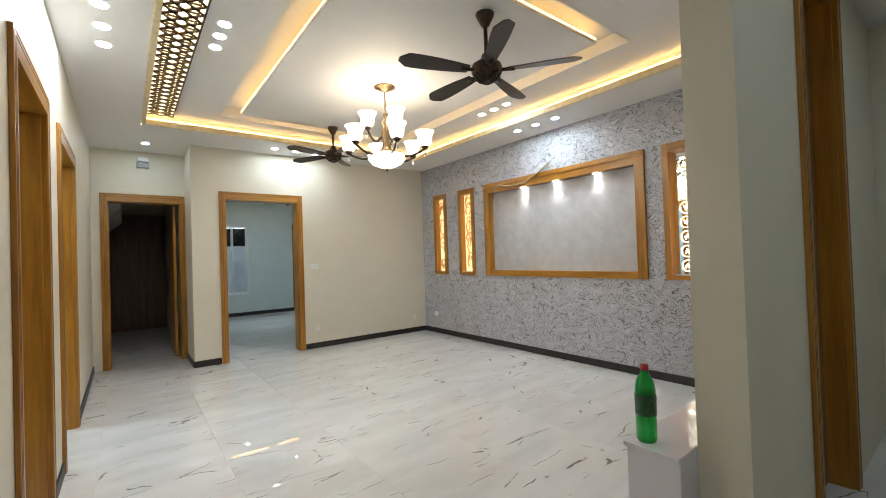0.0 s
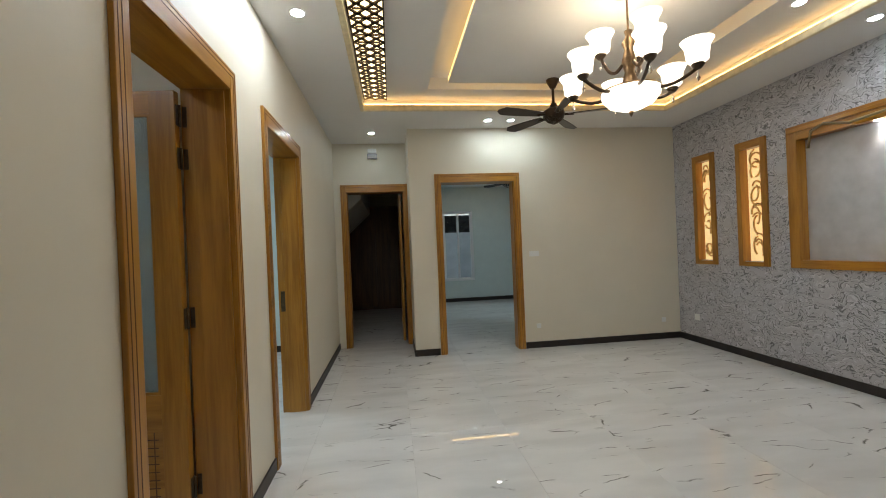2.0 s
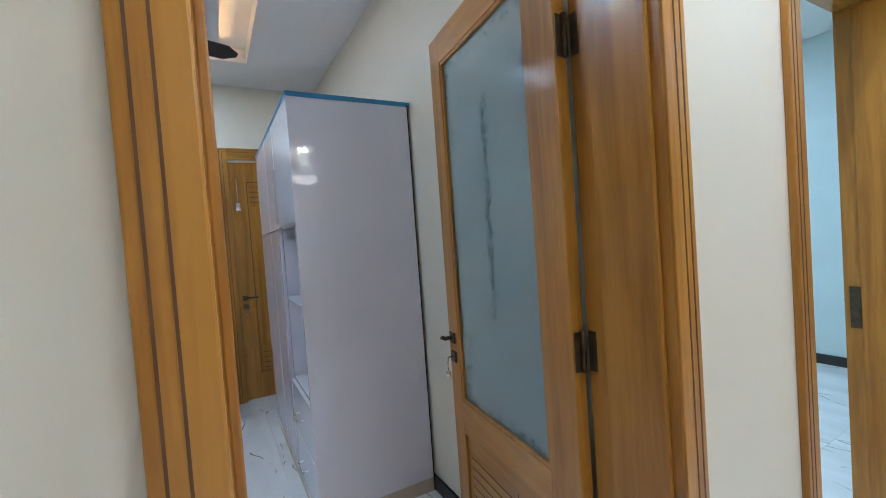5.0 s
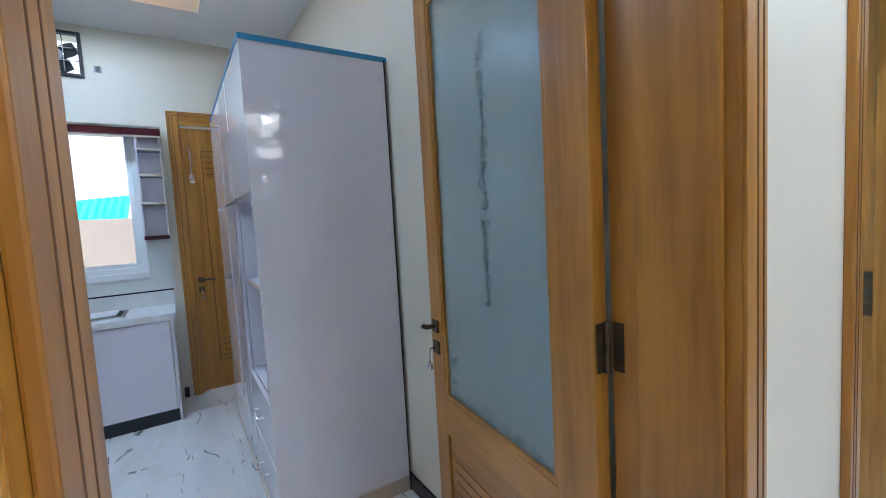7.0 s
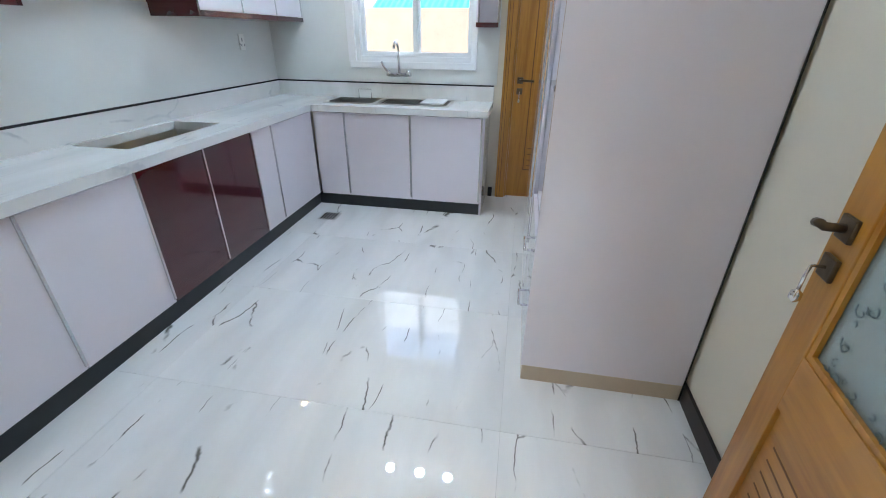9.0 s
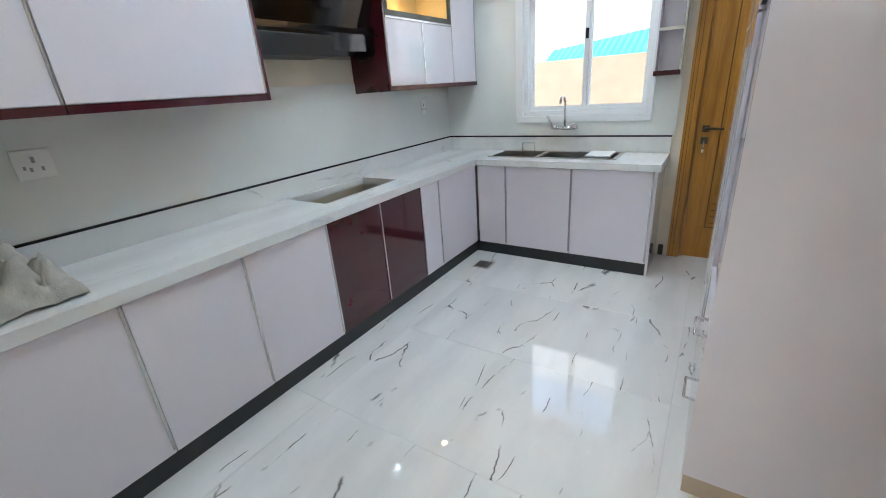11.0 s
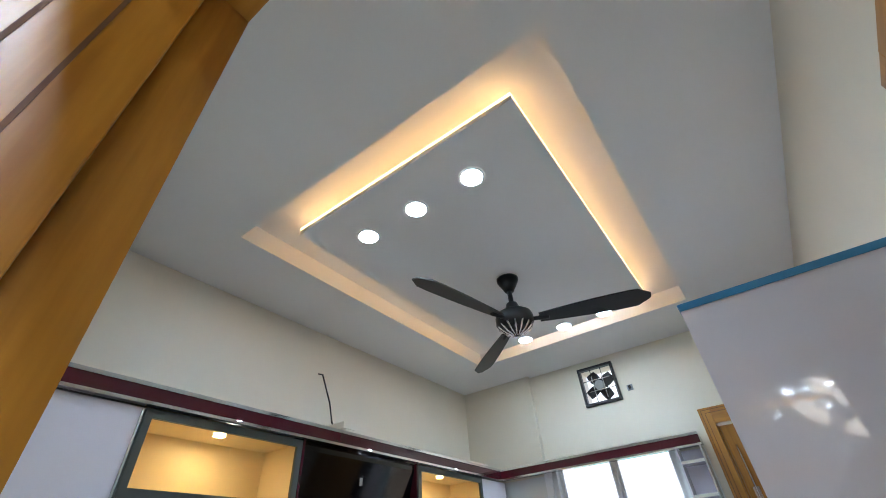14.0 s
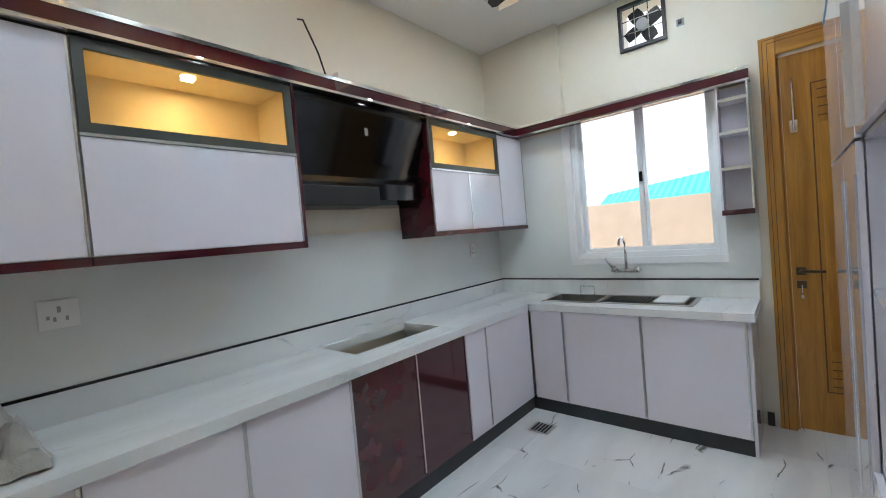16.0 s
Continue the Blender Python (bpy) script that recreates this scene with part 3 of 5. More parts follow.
lever(leaf, LX1 + 0.05, LY, 1.10, -1, -0.2)
lever(leaf, LX1 + 0.05, LY + TH, 1.10, 1, 1)
for z in (0.28, 1.225, 2.12, 2.36):
    hb = tube([(LX0 + 0.008, LY + TH - 0.012, z - 0.06), (LX0 + 0.008, LY + TH - 0.012, z + 0.06)], 0.008)
    box(hb, LX0 + 0.0005, LX0 + 0.0035, LY + 0.002, LY + TH - 0.018, z - 0.058, z + 0.058)
    box(hb, LX0 + 0.012, LX0 + 0.036, 3.7465, 3.7495, z - 0.058, z + 0.058)
    for dz in (-0.04, 0.0, 0.04):
        box(hb, LX0 + 0.020, LX0 + 0.028, 3.7455, 3.7465, z + dz - 0.004, z + dz + 0.004)
    part("hinge", hb, M_ANTIQUE, k_door, "antique brass butt hinge")
for s, e in ((2.807, -1), (3.768, 1)):
    part("architrave", boxes((-0.215, -0.235, s, s + e * 0.075, 0, DT + 0.1), bevel=0.003), M_WOODZ, k_door)
part("head_architrave", boxes((-0.215, -0.235, 2.807, 3.768, DT, DT + 0.1), bevel=0.003), M_WOODY, k_door)
# the leaf stands a little past square
pivot = Matrix.Translation(Vector((LX0, LY + TH, 0)) - ROOTS["door_1"])
leaf.matrix_local = pivot @ pose(0, 0, 0, 0, 0, -6.3) @ pivot.inverted()

d2 = door_frame("door_2", "x", 0.0, 4.44, 5.53, DT, 0.23, 1, "oak door frame of the side room")
part("strike_plate", boxes((-0.205, -0.165, 5.493, 5.4955, 1.0, 1.2)), M_ANTIQUE, d2, "brass strike plate")
d3 = door_frame("door_3", "y", 8.11, 0.175, 1.14, DT, 0.23, -1, "open oak door to the dark passage")
part("leaf", boxes((1.035, 1.075, 8.36, 9.2, 0.012, DT - 0.045), bevel=0.003), M_WOODZ, d3)
d4 = door_frame("door_4", "y", YB, 1.62, 2.765, DT, 0.24, -1, "oak door frame of the bedroom")

# kitchen back door, closed, grooved panels
d5 = door_frame("door_5", "x", KX, BD0, BD1, DT, 0.23, 1, "closed oak back door with grooved panels")
lf = part("leaf", boxes((KX - 0.06, KX - 0.02, BD0 + 0.035, BD1 - 0.035, 0.01, DT - 0.036)), M_WOODZ, d5)
bm = bmesh.new()
gx = KX - 0.0205
py0, py1 = BD0 + 0.21, BD1 - 0.2
for k in range(4):
    for z in (0.32, 2.08):
        box(bm, gx, gx + 0.002, py0, py1, z + 0.055 * k, z + 0.055 * k + 0.007)
for y in (py0 - 0.03, py1 + 0.03):
    box(bm, gx, gx + 0.002, y, y + 0.008, 0.28, 2.30)
box(bm, gx, gx + 0.002, py0 - 0.022, py1 + 0.03, 0.28, 0.288)
box(bm, gx, gx + 0.002, py0 - 0.022, py1 + 0.03, 2.292, 2.30)
part("groove", bm, M_GROOVE, lf)
part("raised_panel", boxes((gx, gx + 0.006, py0, py1, 0.56, 2.04), bevel=0.002), M_WOODZ, lf)
lever(lf, BD0 + 0.085, KX - 0.02, 1.085, 1, 1, "x")
tb = tube([(KX - 0.008, BD0 + 0.09, 2.02), (KX - 0.008, BD0 + 0.09, 2.36)], 0.007)
box(tb, KX - 0.02, KX - 0.01, BD0 + 0.07, BD0 + 0.11, 2.00, 2.08)
part("tower_bolt", tb, M_CHROME, lf, "long metal tower bolt")

# entry-side oak frame in the partition
d6 = door_frame("door_6", "y", 0.68, 3.10, 4.0, 3.1, 0.18, -1, "dark oak door frame of the entry")
part("leaf", boxes((3.14, 3.96, 0.80, 0.84, 0.01, 3.064)), M_WALNUT, d6)

# skirtings
sk = thing("baseboard", "dark polished stone skirting", "baseboard", (2.6, 4.0, 0), kind="structure")
H = 0.095
for q in ((0, 0.014, -2.0, 2.725, 0, H), (0, 0.014, 3.845, 4.37, 0, H), (0, 0.014, 5.62, 8.08, 0, H),
          (1.171, 1.185, YB - 0.014, 8.09, 0, H), (1.185, 1.545, YB - 0.014, YB, 0, H), (2.84, XR - 0.014, YB - 0.014, YB, 0, H),
          (XR - 0.014, XR, 0.91, YB, 0, H), (2.166, 2.18, 0.68, 0.86, 0, H),
          (KX, -0.21, KY1 - 0.014, KY1, 0, H), (KX, KX + 0.014, 2.86, 2.90, 0, H)):
    part("skirting", boxes(q, bevel=0.003), M_SKIRT, sk)
# ---- rooms beyond the doors ----
M_BLUISH = material("pale_green_paint", (0.62, 0.70, 0.68), 0.5, var=0.03, bump=0.05)
structure("wall_side_room", boxes((-4.4, -4.2, KY1 + 0.2, 8.4, 0, TOP), (-4.2, -0.21, 8.2, 8.4, 0, TOP), (-4.2, -0.21, KY1 + 0.2, KY1 + 0.22, 0, TOP), (-0.235, -0.217, KY1 + 0.22, 4.48, 0, TOP)),
          M_BLUISH, "pale painted side room wall")
structure("ceiling_side_room", boxes((-4.2, -0.21, KY1 + 0.22, 8.2, 3.3, 3.4)), M_CEIL, "white side room ceiling", "ceiling")
# added fill light for the side room, without a fitting
area("side_room_fill", (-2.2, 6.2, 3.28), 0.14, 0.14, 50, KCOOL)
structure("skirting_side_room", boxes((-4.2, -0.21, 8.186, 8.2, 0, 0.1)), M_SKIRT, "dark skirting in the side room", "baseboard")
# bedroom
BY = 13.1
structure("wall_bedroom", boxes(
    (1.20, 1.42, 8.34, BY, 0, TOP), (6.2, 6.4, YB, BY, 0, TOP), (5.6, 6.2, YB + 0.0, YB + 0.24, 0, TOP),
    (1.2, 2.35, BY, BY + 0.2, 0, TOP), (2.35, 3.25, BY, BY + 0.2, 0, 0.6), (2.35, 3.25, BY, BY + 0.2, 2.62, TOP), (3.25, 6.4, BY, BY + 0.2, 0, TOP)),
    M_BLUISH, "pale green-white bedroom wall with a window")
structure("ceiling_bedroom", boxes((1.42, 6.2, YB + 0.24, BY, 3.3, 3.4)), M_CEIL, "white bedroom ceiling", "ceiling")
structure("skirting_bedroom", boxes((1.42, 6.2, BY - 0.014, BY, 0, 0.1)), M_SKIRT, "dark skirting in the bedroom", "baseboard")
# added fill light in place of the bedroom downlights' output, without a fitting
area("bedroom_fill", (3.6, 10.6, 3.28), 0.14, 0.14, 26, KCOOL)
for y in (9.6, 12.2):
    downlight(2.9, y, 3.3, glow=M_NSPOT)
tray = thing("bedroom_cove_light", "warm strip light in the bedroom ceiling", "strip light", (3.4, 10.6, 3.27))
part("strip", boxes((2.2, 4.8, 11.6, 11.63, 3.275, 3.295)), M_LED, tray)


def upvc_window(name, axis_x, y0, y1, z0, z1, label, along="y"):
    """A sliding two-leaf window set in a wall."""
    def B(u0, u1, v0, v1, a, b):
        return (u0, u1, v0, v1, a, b) if along == "y" else (v0, v1, u0, u1, a, b)
    loc = (axis_x, (y0 + y1) / 2, z0) if along == "y" else ((y0 + y1) / 2, axis_x, z0)
    w = thing(name, label, "window", loc, kind="structure")
    f = 0.05
    part("window_frame", boxes(B(axis_x - 0.04, axis_x + 0.05, y0, y0 + f, z0, z1), B(axis_x - 0.04, axis_x + 0.05, y1 - f, y1, z0, z1),
                               B(axis_x - 0.04, axis_x + 0.05, y0 + f, y1 - f, z0, z0 + f), B(axis_x - 0.04, axis_x + 0.05, y0 + f, y1 - f, z1 - f, z1), bevel=0.004), M_UPVC, w)
    m = (y0 + y1) / 2
    s = 0.036
    for a, b, off in ((y0 + f, m + 0.04, 0.0), (m - 0.02, y1 - f, 0.028)):
        sash = part("sash", boxes(B(axis_x - 0.03 + off, axis_x - 0.005 + off, a, a + s, z0 + f, z1 - f), B(axis_x - 0.03 + off, axis_x - 0.005 + off, b - s, b, z0 + f, z1 - f),
                                  B(axis_x - 0.03 + off, axis_x - 0.005 + off, a + s, b - s, z0 + f, z0 + f + s), B(axis_x - 0.03 + off, axis_x - 0.005 + off, a + s, b - s, z1 - f - s, z1 - f)), M_UPVC, w)
        p = part("pane", boxes(B(axis_x - 0.02 + off, axis_x - 0.015 + off, a + s, b - s, z0 + f + s, z1 - f - s)), M_PANE, sash)
        p.visible_shadow = False
    part("latch", boxes(B(axis_x + 0.023, axis_x + 0.035, m - 0.01, m + 0.015, (z0 + z1) / 2 - 0.03, (z0 + z1) / 2 + 0.05), bevel=0.003), M_BLACKLINE, w)
    return w


upvc_window("window_2", BY + 0.06, 2.35, 3.25, 0.6, 2.62, "tall white sliding bedroom window", "x")
solid("window_shutter", boxes((2.40, 3.20, BY + 0.12, BY + 0.14, 2.0, 2.5)), M_BLACKLINE, "dark panel behind the bedroom window", "shutter", at=(2.8, BY + 0.13, 2.0))
d7 = door_frame("door_7", "y", BY, 4.55, 5.45, DT, 0.05, -1, "dark oak door of the bedroom bathroom")
part("leaf", boxes((4.57, 5.43, BY - 0.012, BY - 0.002, 0.01, DT - 0.03)), M_WALNUT, d7)
# added screen wall: blocks sky and sun so the bedroom window stays grey
solid("rear_window_screen", boxes((-3, 9, 14.3, 14.5, -0.5, 4.6)), M_REAR, "added grey screen wall that dims the bedroom window", "wall", at=(3, 14.4, -0.5))
# passage behind the open door
structure("wall_passage", boxes((-0.45, -0.25, 8.34, 13.0, 0, TOP), (-0.25, 1.20, 12.95, 13.1, 0, TOP)), M_CREAM, "cream passage wall in shade")
structure("ceiling_passage", boxes((-0.25, 1.20, 8.34, 12.95, 3.3, 3.4)), M_CEIL, "passage ceiling", "ceiling")
bm = bmesh.new()
v = [bm.verts.new(p) for p in ((-0.25, 9.2, 2.0), (0.35, 9.2, 2.55), (0.35, 9.2, 3.3), (-0.25, 9.2, 3.3), (-0.25, 12.9, 2.0), (0.35, 12.9, 2.55), (0.35, 12.9, 3.3), (-0.25, 12.9, 3.3))]
for f in ((0, 1, 2, 3), (7, 6, 5, 4), (0, 4, 5, 1), (1, 5, 6, 2), (2, 6, 7, 3), (3, 7, 4, 0)):
    bm.faces.new([v[i] for i in f])
structure("stair_soffit", bm, M_CEIL, "sloping underside of the stair", "ceiling")
w = thing("passage_cupboard", "tall dark brown wooden cupboard at the passage end", "cupboard", (0.5, 12.7, 0))
part("body", boxes((-0.24, 1.19, 12.5, 12.94, 0, 2.75)), M_WALNUT, w)
for a in (-0.22, 0.49):
    part("door", boxes((a, a + 0.68, 12.48, 12.5, 0.08, 2.7), bevel=0.004), M_WALNUT, w)

# outside the kitchen window
structure("ground", boxes((-300, -4.43, -300, 300, -0.6, -0.5), (6.4, 300, -300, 300, -0.6, -0.5), (-4.43, 6.4, 13.4, 300, -0.6, -0.5), (-4.43, 6.4, -300, -2.2, -0.6, -0.5)), M_GROUND, "bare concrete ground outside", "ground")
solid("boundary_wall", boxes((-7.6, -7.4, -8, 13, -0.5, 1.80)), M_OUTWALL, "beige rendered boundary wall outside", "wall", at=(-7.5, 2.5, -0.5))
bm = bmesh.new()
ribs = [[bm.verts.new((x, 0.4 + 0.055 * k, z + 0.012 * (k % 2) + 0.006 * k)) for k in range(36)] for x, z in ((-7.62, 1.60), (-8.6, 2.02), (-8.6, 1.99), (-7.62, 1.57))]
for a, b in zip(ribs, ribs[1:] + ribs[:1]):
    for k in range(35):
        bm.faces.new((a[k], a[k + 1], b[k + 1], b[k]))
solid("awning", bm, M_TEAL, "teal corrugated sheeting beyond the wall", "awning", at=(-7.9, 1.5, 1.75))
solid("awning", boxes((-8.0, -7.62, 2.9, 4.4, 1.75, 2.30), (-8.1, -7.62, 2.8, 4.5, 2.302, 2.37)), M_TEAL, "teal sheet shed beyond the wall", "awning", at=(-7.8, 3.6, 1.9))
hs = thing("house", "white rendered neighbouring house", "house", (-14, 4, -0.5))
part("wall", boxes((-16, -13, -6, 14, -0.5, 9)), M_OUTWHITE, hs)
for k, y in enumerate((2.5, 5.6)):
    wv = part("window", boxes((-13.0, -12.97, y, y + 1.1, 3.6, 5.0)), M_GREYPL, hs)
    part("frame", boxes((-12.99, -12.94, y - 0.06, y, 3.55, 5.05), (-12.99, -12.94, y + 1.1, y + 1.16, 3.55, 5.05), (-12.99, -12.94, y, y + 1.1, 5.0, 5.06), (-12.99, -12.94, y, y + 1.1, 3.54, 3.6)), M_UPVC, wv)
for k in range(3):
    part("pipe", tube([(-12.9, 4.3 + 0.22 * k, -0.5), (-12.9, 4.3 + 0.22 * k, 4.2)], 0.05), M_PIPE, hs)

# ---- kitchen ----
upvc_window("window_1", KX - 0.06, WY0, WY1, WZ0, WZ1, "white sliding kitchen window with two panes")
part("window_sill", boxes((KX - 0.002, KX + 0.022, WY0 - 0.05, WY1 + 0.004, WZ0 - 0.05, WZ0 + 0.005), (KX - 0.002, KX + 0.022, WY0 - 0.06, WY0 + 0.01, WZ0 + 0.005, WZ1),
                          (KX - 0.002, KX + 0.022, WY1 - 0.006, WY1 + 0.004, WZ0 + 0.005, WZ1), bevel=0.003), M_UPVC, bpy.data.objects["window_1"])

YF = 1.33   # base doors on the counter wall
XF = -3.665  # base doors on the window wall


def cabinet(name, label, x0, x1, y0, y1, z0, z1, doors, front, open_front=False, group="", body=None):
    """doors: (a, b, z0, z1, material) along the front; front: 'y' faces +y, 'x' faces +x, '-y' faces -y."""
    c = thing(name, label, "cabinet", ((x0 + x1) / 2, (y0 + y1) / 2, z0), group)
    part("body", boxes((x0, x1, y0, y1, z0, z1)), body or M_CARCASS, c)
    for a, b, p, q, mat in doors:
        if front == "y":
            g = (a, b, y1 + 0.001, y1 + 0.019, p, q)
            e = (a - 0.001, a + 0.011, y1 + 0.019, y1 + 0.026, p + 0.02, q)
        elif front == "-y":
            g = (a, b, y0 - 0.019, y0 - 0.001, p, q)
            e = (a, a + 0.012, y0 - 0.026, y0 - 0.019, p + 0.02, q)
        else:
            g = (x1 + 0.001, x1 + 0.019, a, b, p, q)
            e = (x1 + 0.019, x1 + 0.026, b - 0.011, b + 0.001, p + 0.02, q)
        d = part("door", boxes(g, bevel=0.0015), mat, c)
        part("edge_pull", boxes(e), M_ALU, d, "slim aluminium edge pull")
    return c


G = 0.003
edges = [-0.218, -0.79, -1.305, -1.835, -2.312, -2.785, -3.03, -3.665]
for a, b in zip(edges, edges[1:]):
    red = -2.9 < b < a < -1.8
    mat = M_MAROON if red else M_WHITE
    cabinet("base_cabinet", "glossy maroon base cabinet with aluminium pull" if red else "glossy pale lilac-white base cabinet with aluminium pull",
            b + 0.001, a - 0.001, KY0, YF - 0.02, 0.10, 0.70 if red else 0.847, [(b + G, a - G, 0.105, 0.838, mat)], "y", group="kitchen base cabinets")
wedges = [1.345, 1.635, 2.215, 2.82]
for a, b in zip(wedges, wedges[1:]):
    cabinet("base_cabinet", "glossy pale lilac-white sink cabinet with aluminium pull", KX, XF - 0.02, a + 0.001, b - 0.001, 0.10, 0.80,
            [(a + G, b - G, 0.105, 0.838, M_WHITE)], "x", group="kitchen base cabinets")
solid("end_panel", boxes((KX, XF, 2.822, 2.840, 0.0, 0.847)), M_WHITE, "pale laminate end panel of the sink cabinets", "panel", at=(-3.95, 2.83, 0))
pl = thing("cabinet_plinth", "black glossy plinth under the base cabinets", "plinth", (-2, 1.2, 0), kind="structure")
part("plinth", boxes((-3.70, -0.218, KY0, YF - 0.012, 0, 0.099)), M_PLINTH, pl)
part("plinth", boxes((KX, XF - 0.008, YF - 0.012, 2.82, 0, 0.099)), M_PLINTH, pl)
# worktop with openings for hob and sink
HX0, HX1, HY0, HY1 = -2.73, -2.01, 0.805, 1.155
KS0, KS1, KT0, KT1 = -4.13, -3.80, 1.42, 2.50
wt = thing("worktop", "white polished quartz worktop with faint veins", "worktop", (-2, 1.05, 0.86))
for q in ((KX, HX0, KY0, YF + 0.022, 0.848, 0.90), (HX0, HX1, KY0, HY0, 0.848, 0.90), (HX0, HX1, HY1, YF + 0.022, 0.848, 0.90), (HX1, -0.218, KY0, YF + 0.022, 0.848, 0.90)):
    part("slab", boxes(q), M_QUARTZ, wt)
for q in ((KX, XF + 0.03, YF + 0.022, KT0, 0.848, 0.90), (KX, KS0, KT0, KT1, 0.848, 0.90), (KS1, XF + 0.03, KT0, KT1, 0.848, 0.90), (KX, XF + 0.03, KT1, 2.86, 0.848, 0.90)):
    part("slab", boxes(q), M_QUARTZ, wt)
part("upstand", boxes((KX + 0.02, -0.218, KY0, KY0 + 0.018, 0.90, 1.028), (KX, KX + 0.02, KY0, 2.86, 0.90, 1.028)), M_QUARTZ, wt)
part("black_trim", boxes((KX + 0.022, -0.218, KY0, KY0 + 0.020, 1.028, 1.04), (KX, KX + 0.022, KY0, 2.86, 1.028, 1.04)), M_BLACKLINE, wt, "thin black trim line")
part("hob_opening", boxes((HX0 - 0.03, HX1 + 0.03, HY0 - 0.03, HY1 + 0.03, 0.7005, 0.71)), M_CHIP, wt, "bare chipboard seen in the hob opening")

snk = thing("sink", "double-bowl steel sink with white tray", "sink", (-3.95, 1.96, 0.90))
part("rim", boxes((KS0 - 0.02, KS0 + 0.012, KT0 - 0.02, KT1 + 0.02, 0.9005, 0.906), (KS1 - 0.012, KS1 + 0.02, KT0 - 0.02, KT1 + 0.02, 0.9005, 0.906),
                  (KS0 + 0.012, KS1 - 0.012, KT0 - 0.02, KT0 + 0.01, 0.9005, 0.906), (KS0 + 0.012, KS1 - 0.012, KT1 - 0.01, KT1 + 0.02, 0.9005, 0.906),
                  (KS0 + 0.012, KS1 - 0.012, 1.84, 1.88, 0.9005, 0.906)), M_STEEL, snk)
for a, b in ((KT0 + 0.01, 1.84), (1.88, KT1 - 0.01)):
    part("bowl", boxes((KS0 + 0.012, KS1 - 0.012, a, b, 0.803, 0.808), (KS0 + 0.010, KS0 + 0.012, a, b, 0.808, 0.9), (KS1 - 0.012, KS1 - 0.01, a, b, 0.808, 0.9),
                       (KS0 + 0.012, KS1 - 0.012, a - 0.002, a, 0.808, 0.9), (KS0 + 0.012, KS1 - 0.012, b, b + 0.002, 0.808, 0.9)), M_STEEL, snk)
part("basket", boxes(*[(KS0 + 0.02, KS1 - 0.02, 1.90 + 0.03 * k, 1.908 + 0.03 * k, 0.895, 0.902) for k in range(11)]), M_BLACKLINE, snk, "black draining basket")
part("tray", boxes((KS0 + 0.03, KS1 - 0.03, 2.26, 2.46, 0.907, 0.922), bevel=0.006), M_PLASTIC, snk, "white plastic tray")
part("rack", tube([(-4.09, 1.62, 0.90), (-4.09, 1.62, 0.985), (-4.09, 1.74, 0.985), (-4.09, 1.74, 0.90)], 0.004), M_CHROME, snk, "bent wire rack")
fc = thing("sink_mixer", "chrome wall-mounted sink mixer with raised spout", "tap", (KX + 0.03, 2.0, 1.1))
part("body", tube([(KX + 0.06, 1.90, 1.11), (KX + 0.06, 2.10, 1.11)], 0.018), M_CHROME, fc)
for y in (1.91, 2.09):
    part("inlet", tube([(KX + 0.006, y, 1.11), (KX + 0.06, y, 1.11)], 0.016), M_CHROME, fc)
    part("knob", lathe([(0.001, 1.10), (0.024, 1.105), (0.026, 1.13), (0.016, 1.15), (0.001, 1.152)], KX + 0.085, y, 12), M_CHROME, fc)
part("spout", tube([(KX + 0.06, 2.0, 1.11), (KX + 0.065, 2.0, 1.25), (KX + 0.075, 2.0, 1.34), (KX + 0.12, 2.0, 1.385), (KX + 0.19, 2.0, 1.37), (KX + 0.21, 2.0, 1.33)], 0.012), M_CHROME, fc)
part("lever", tube([(KX + 0.06, 1.90, 1.12), (KX + 0.09, 1.86, 1.19), (KX + 0.10, 1.85, 1.22)], 0.010), M_CHROME, fc)

# wall cabinets
YU = 1.088
UZ0, UZ1 = 1.525, 2.375
grp = "kitchen wall cabinets"


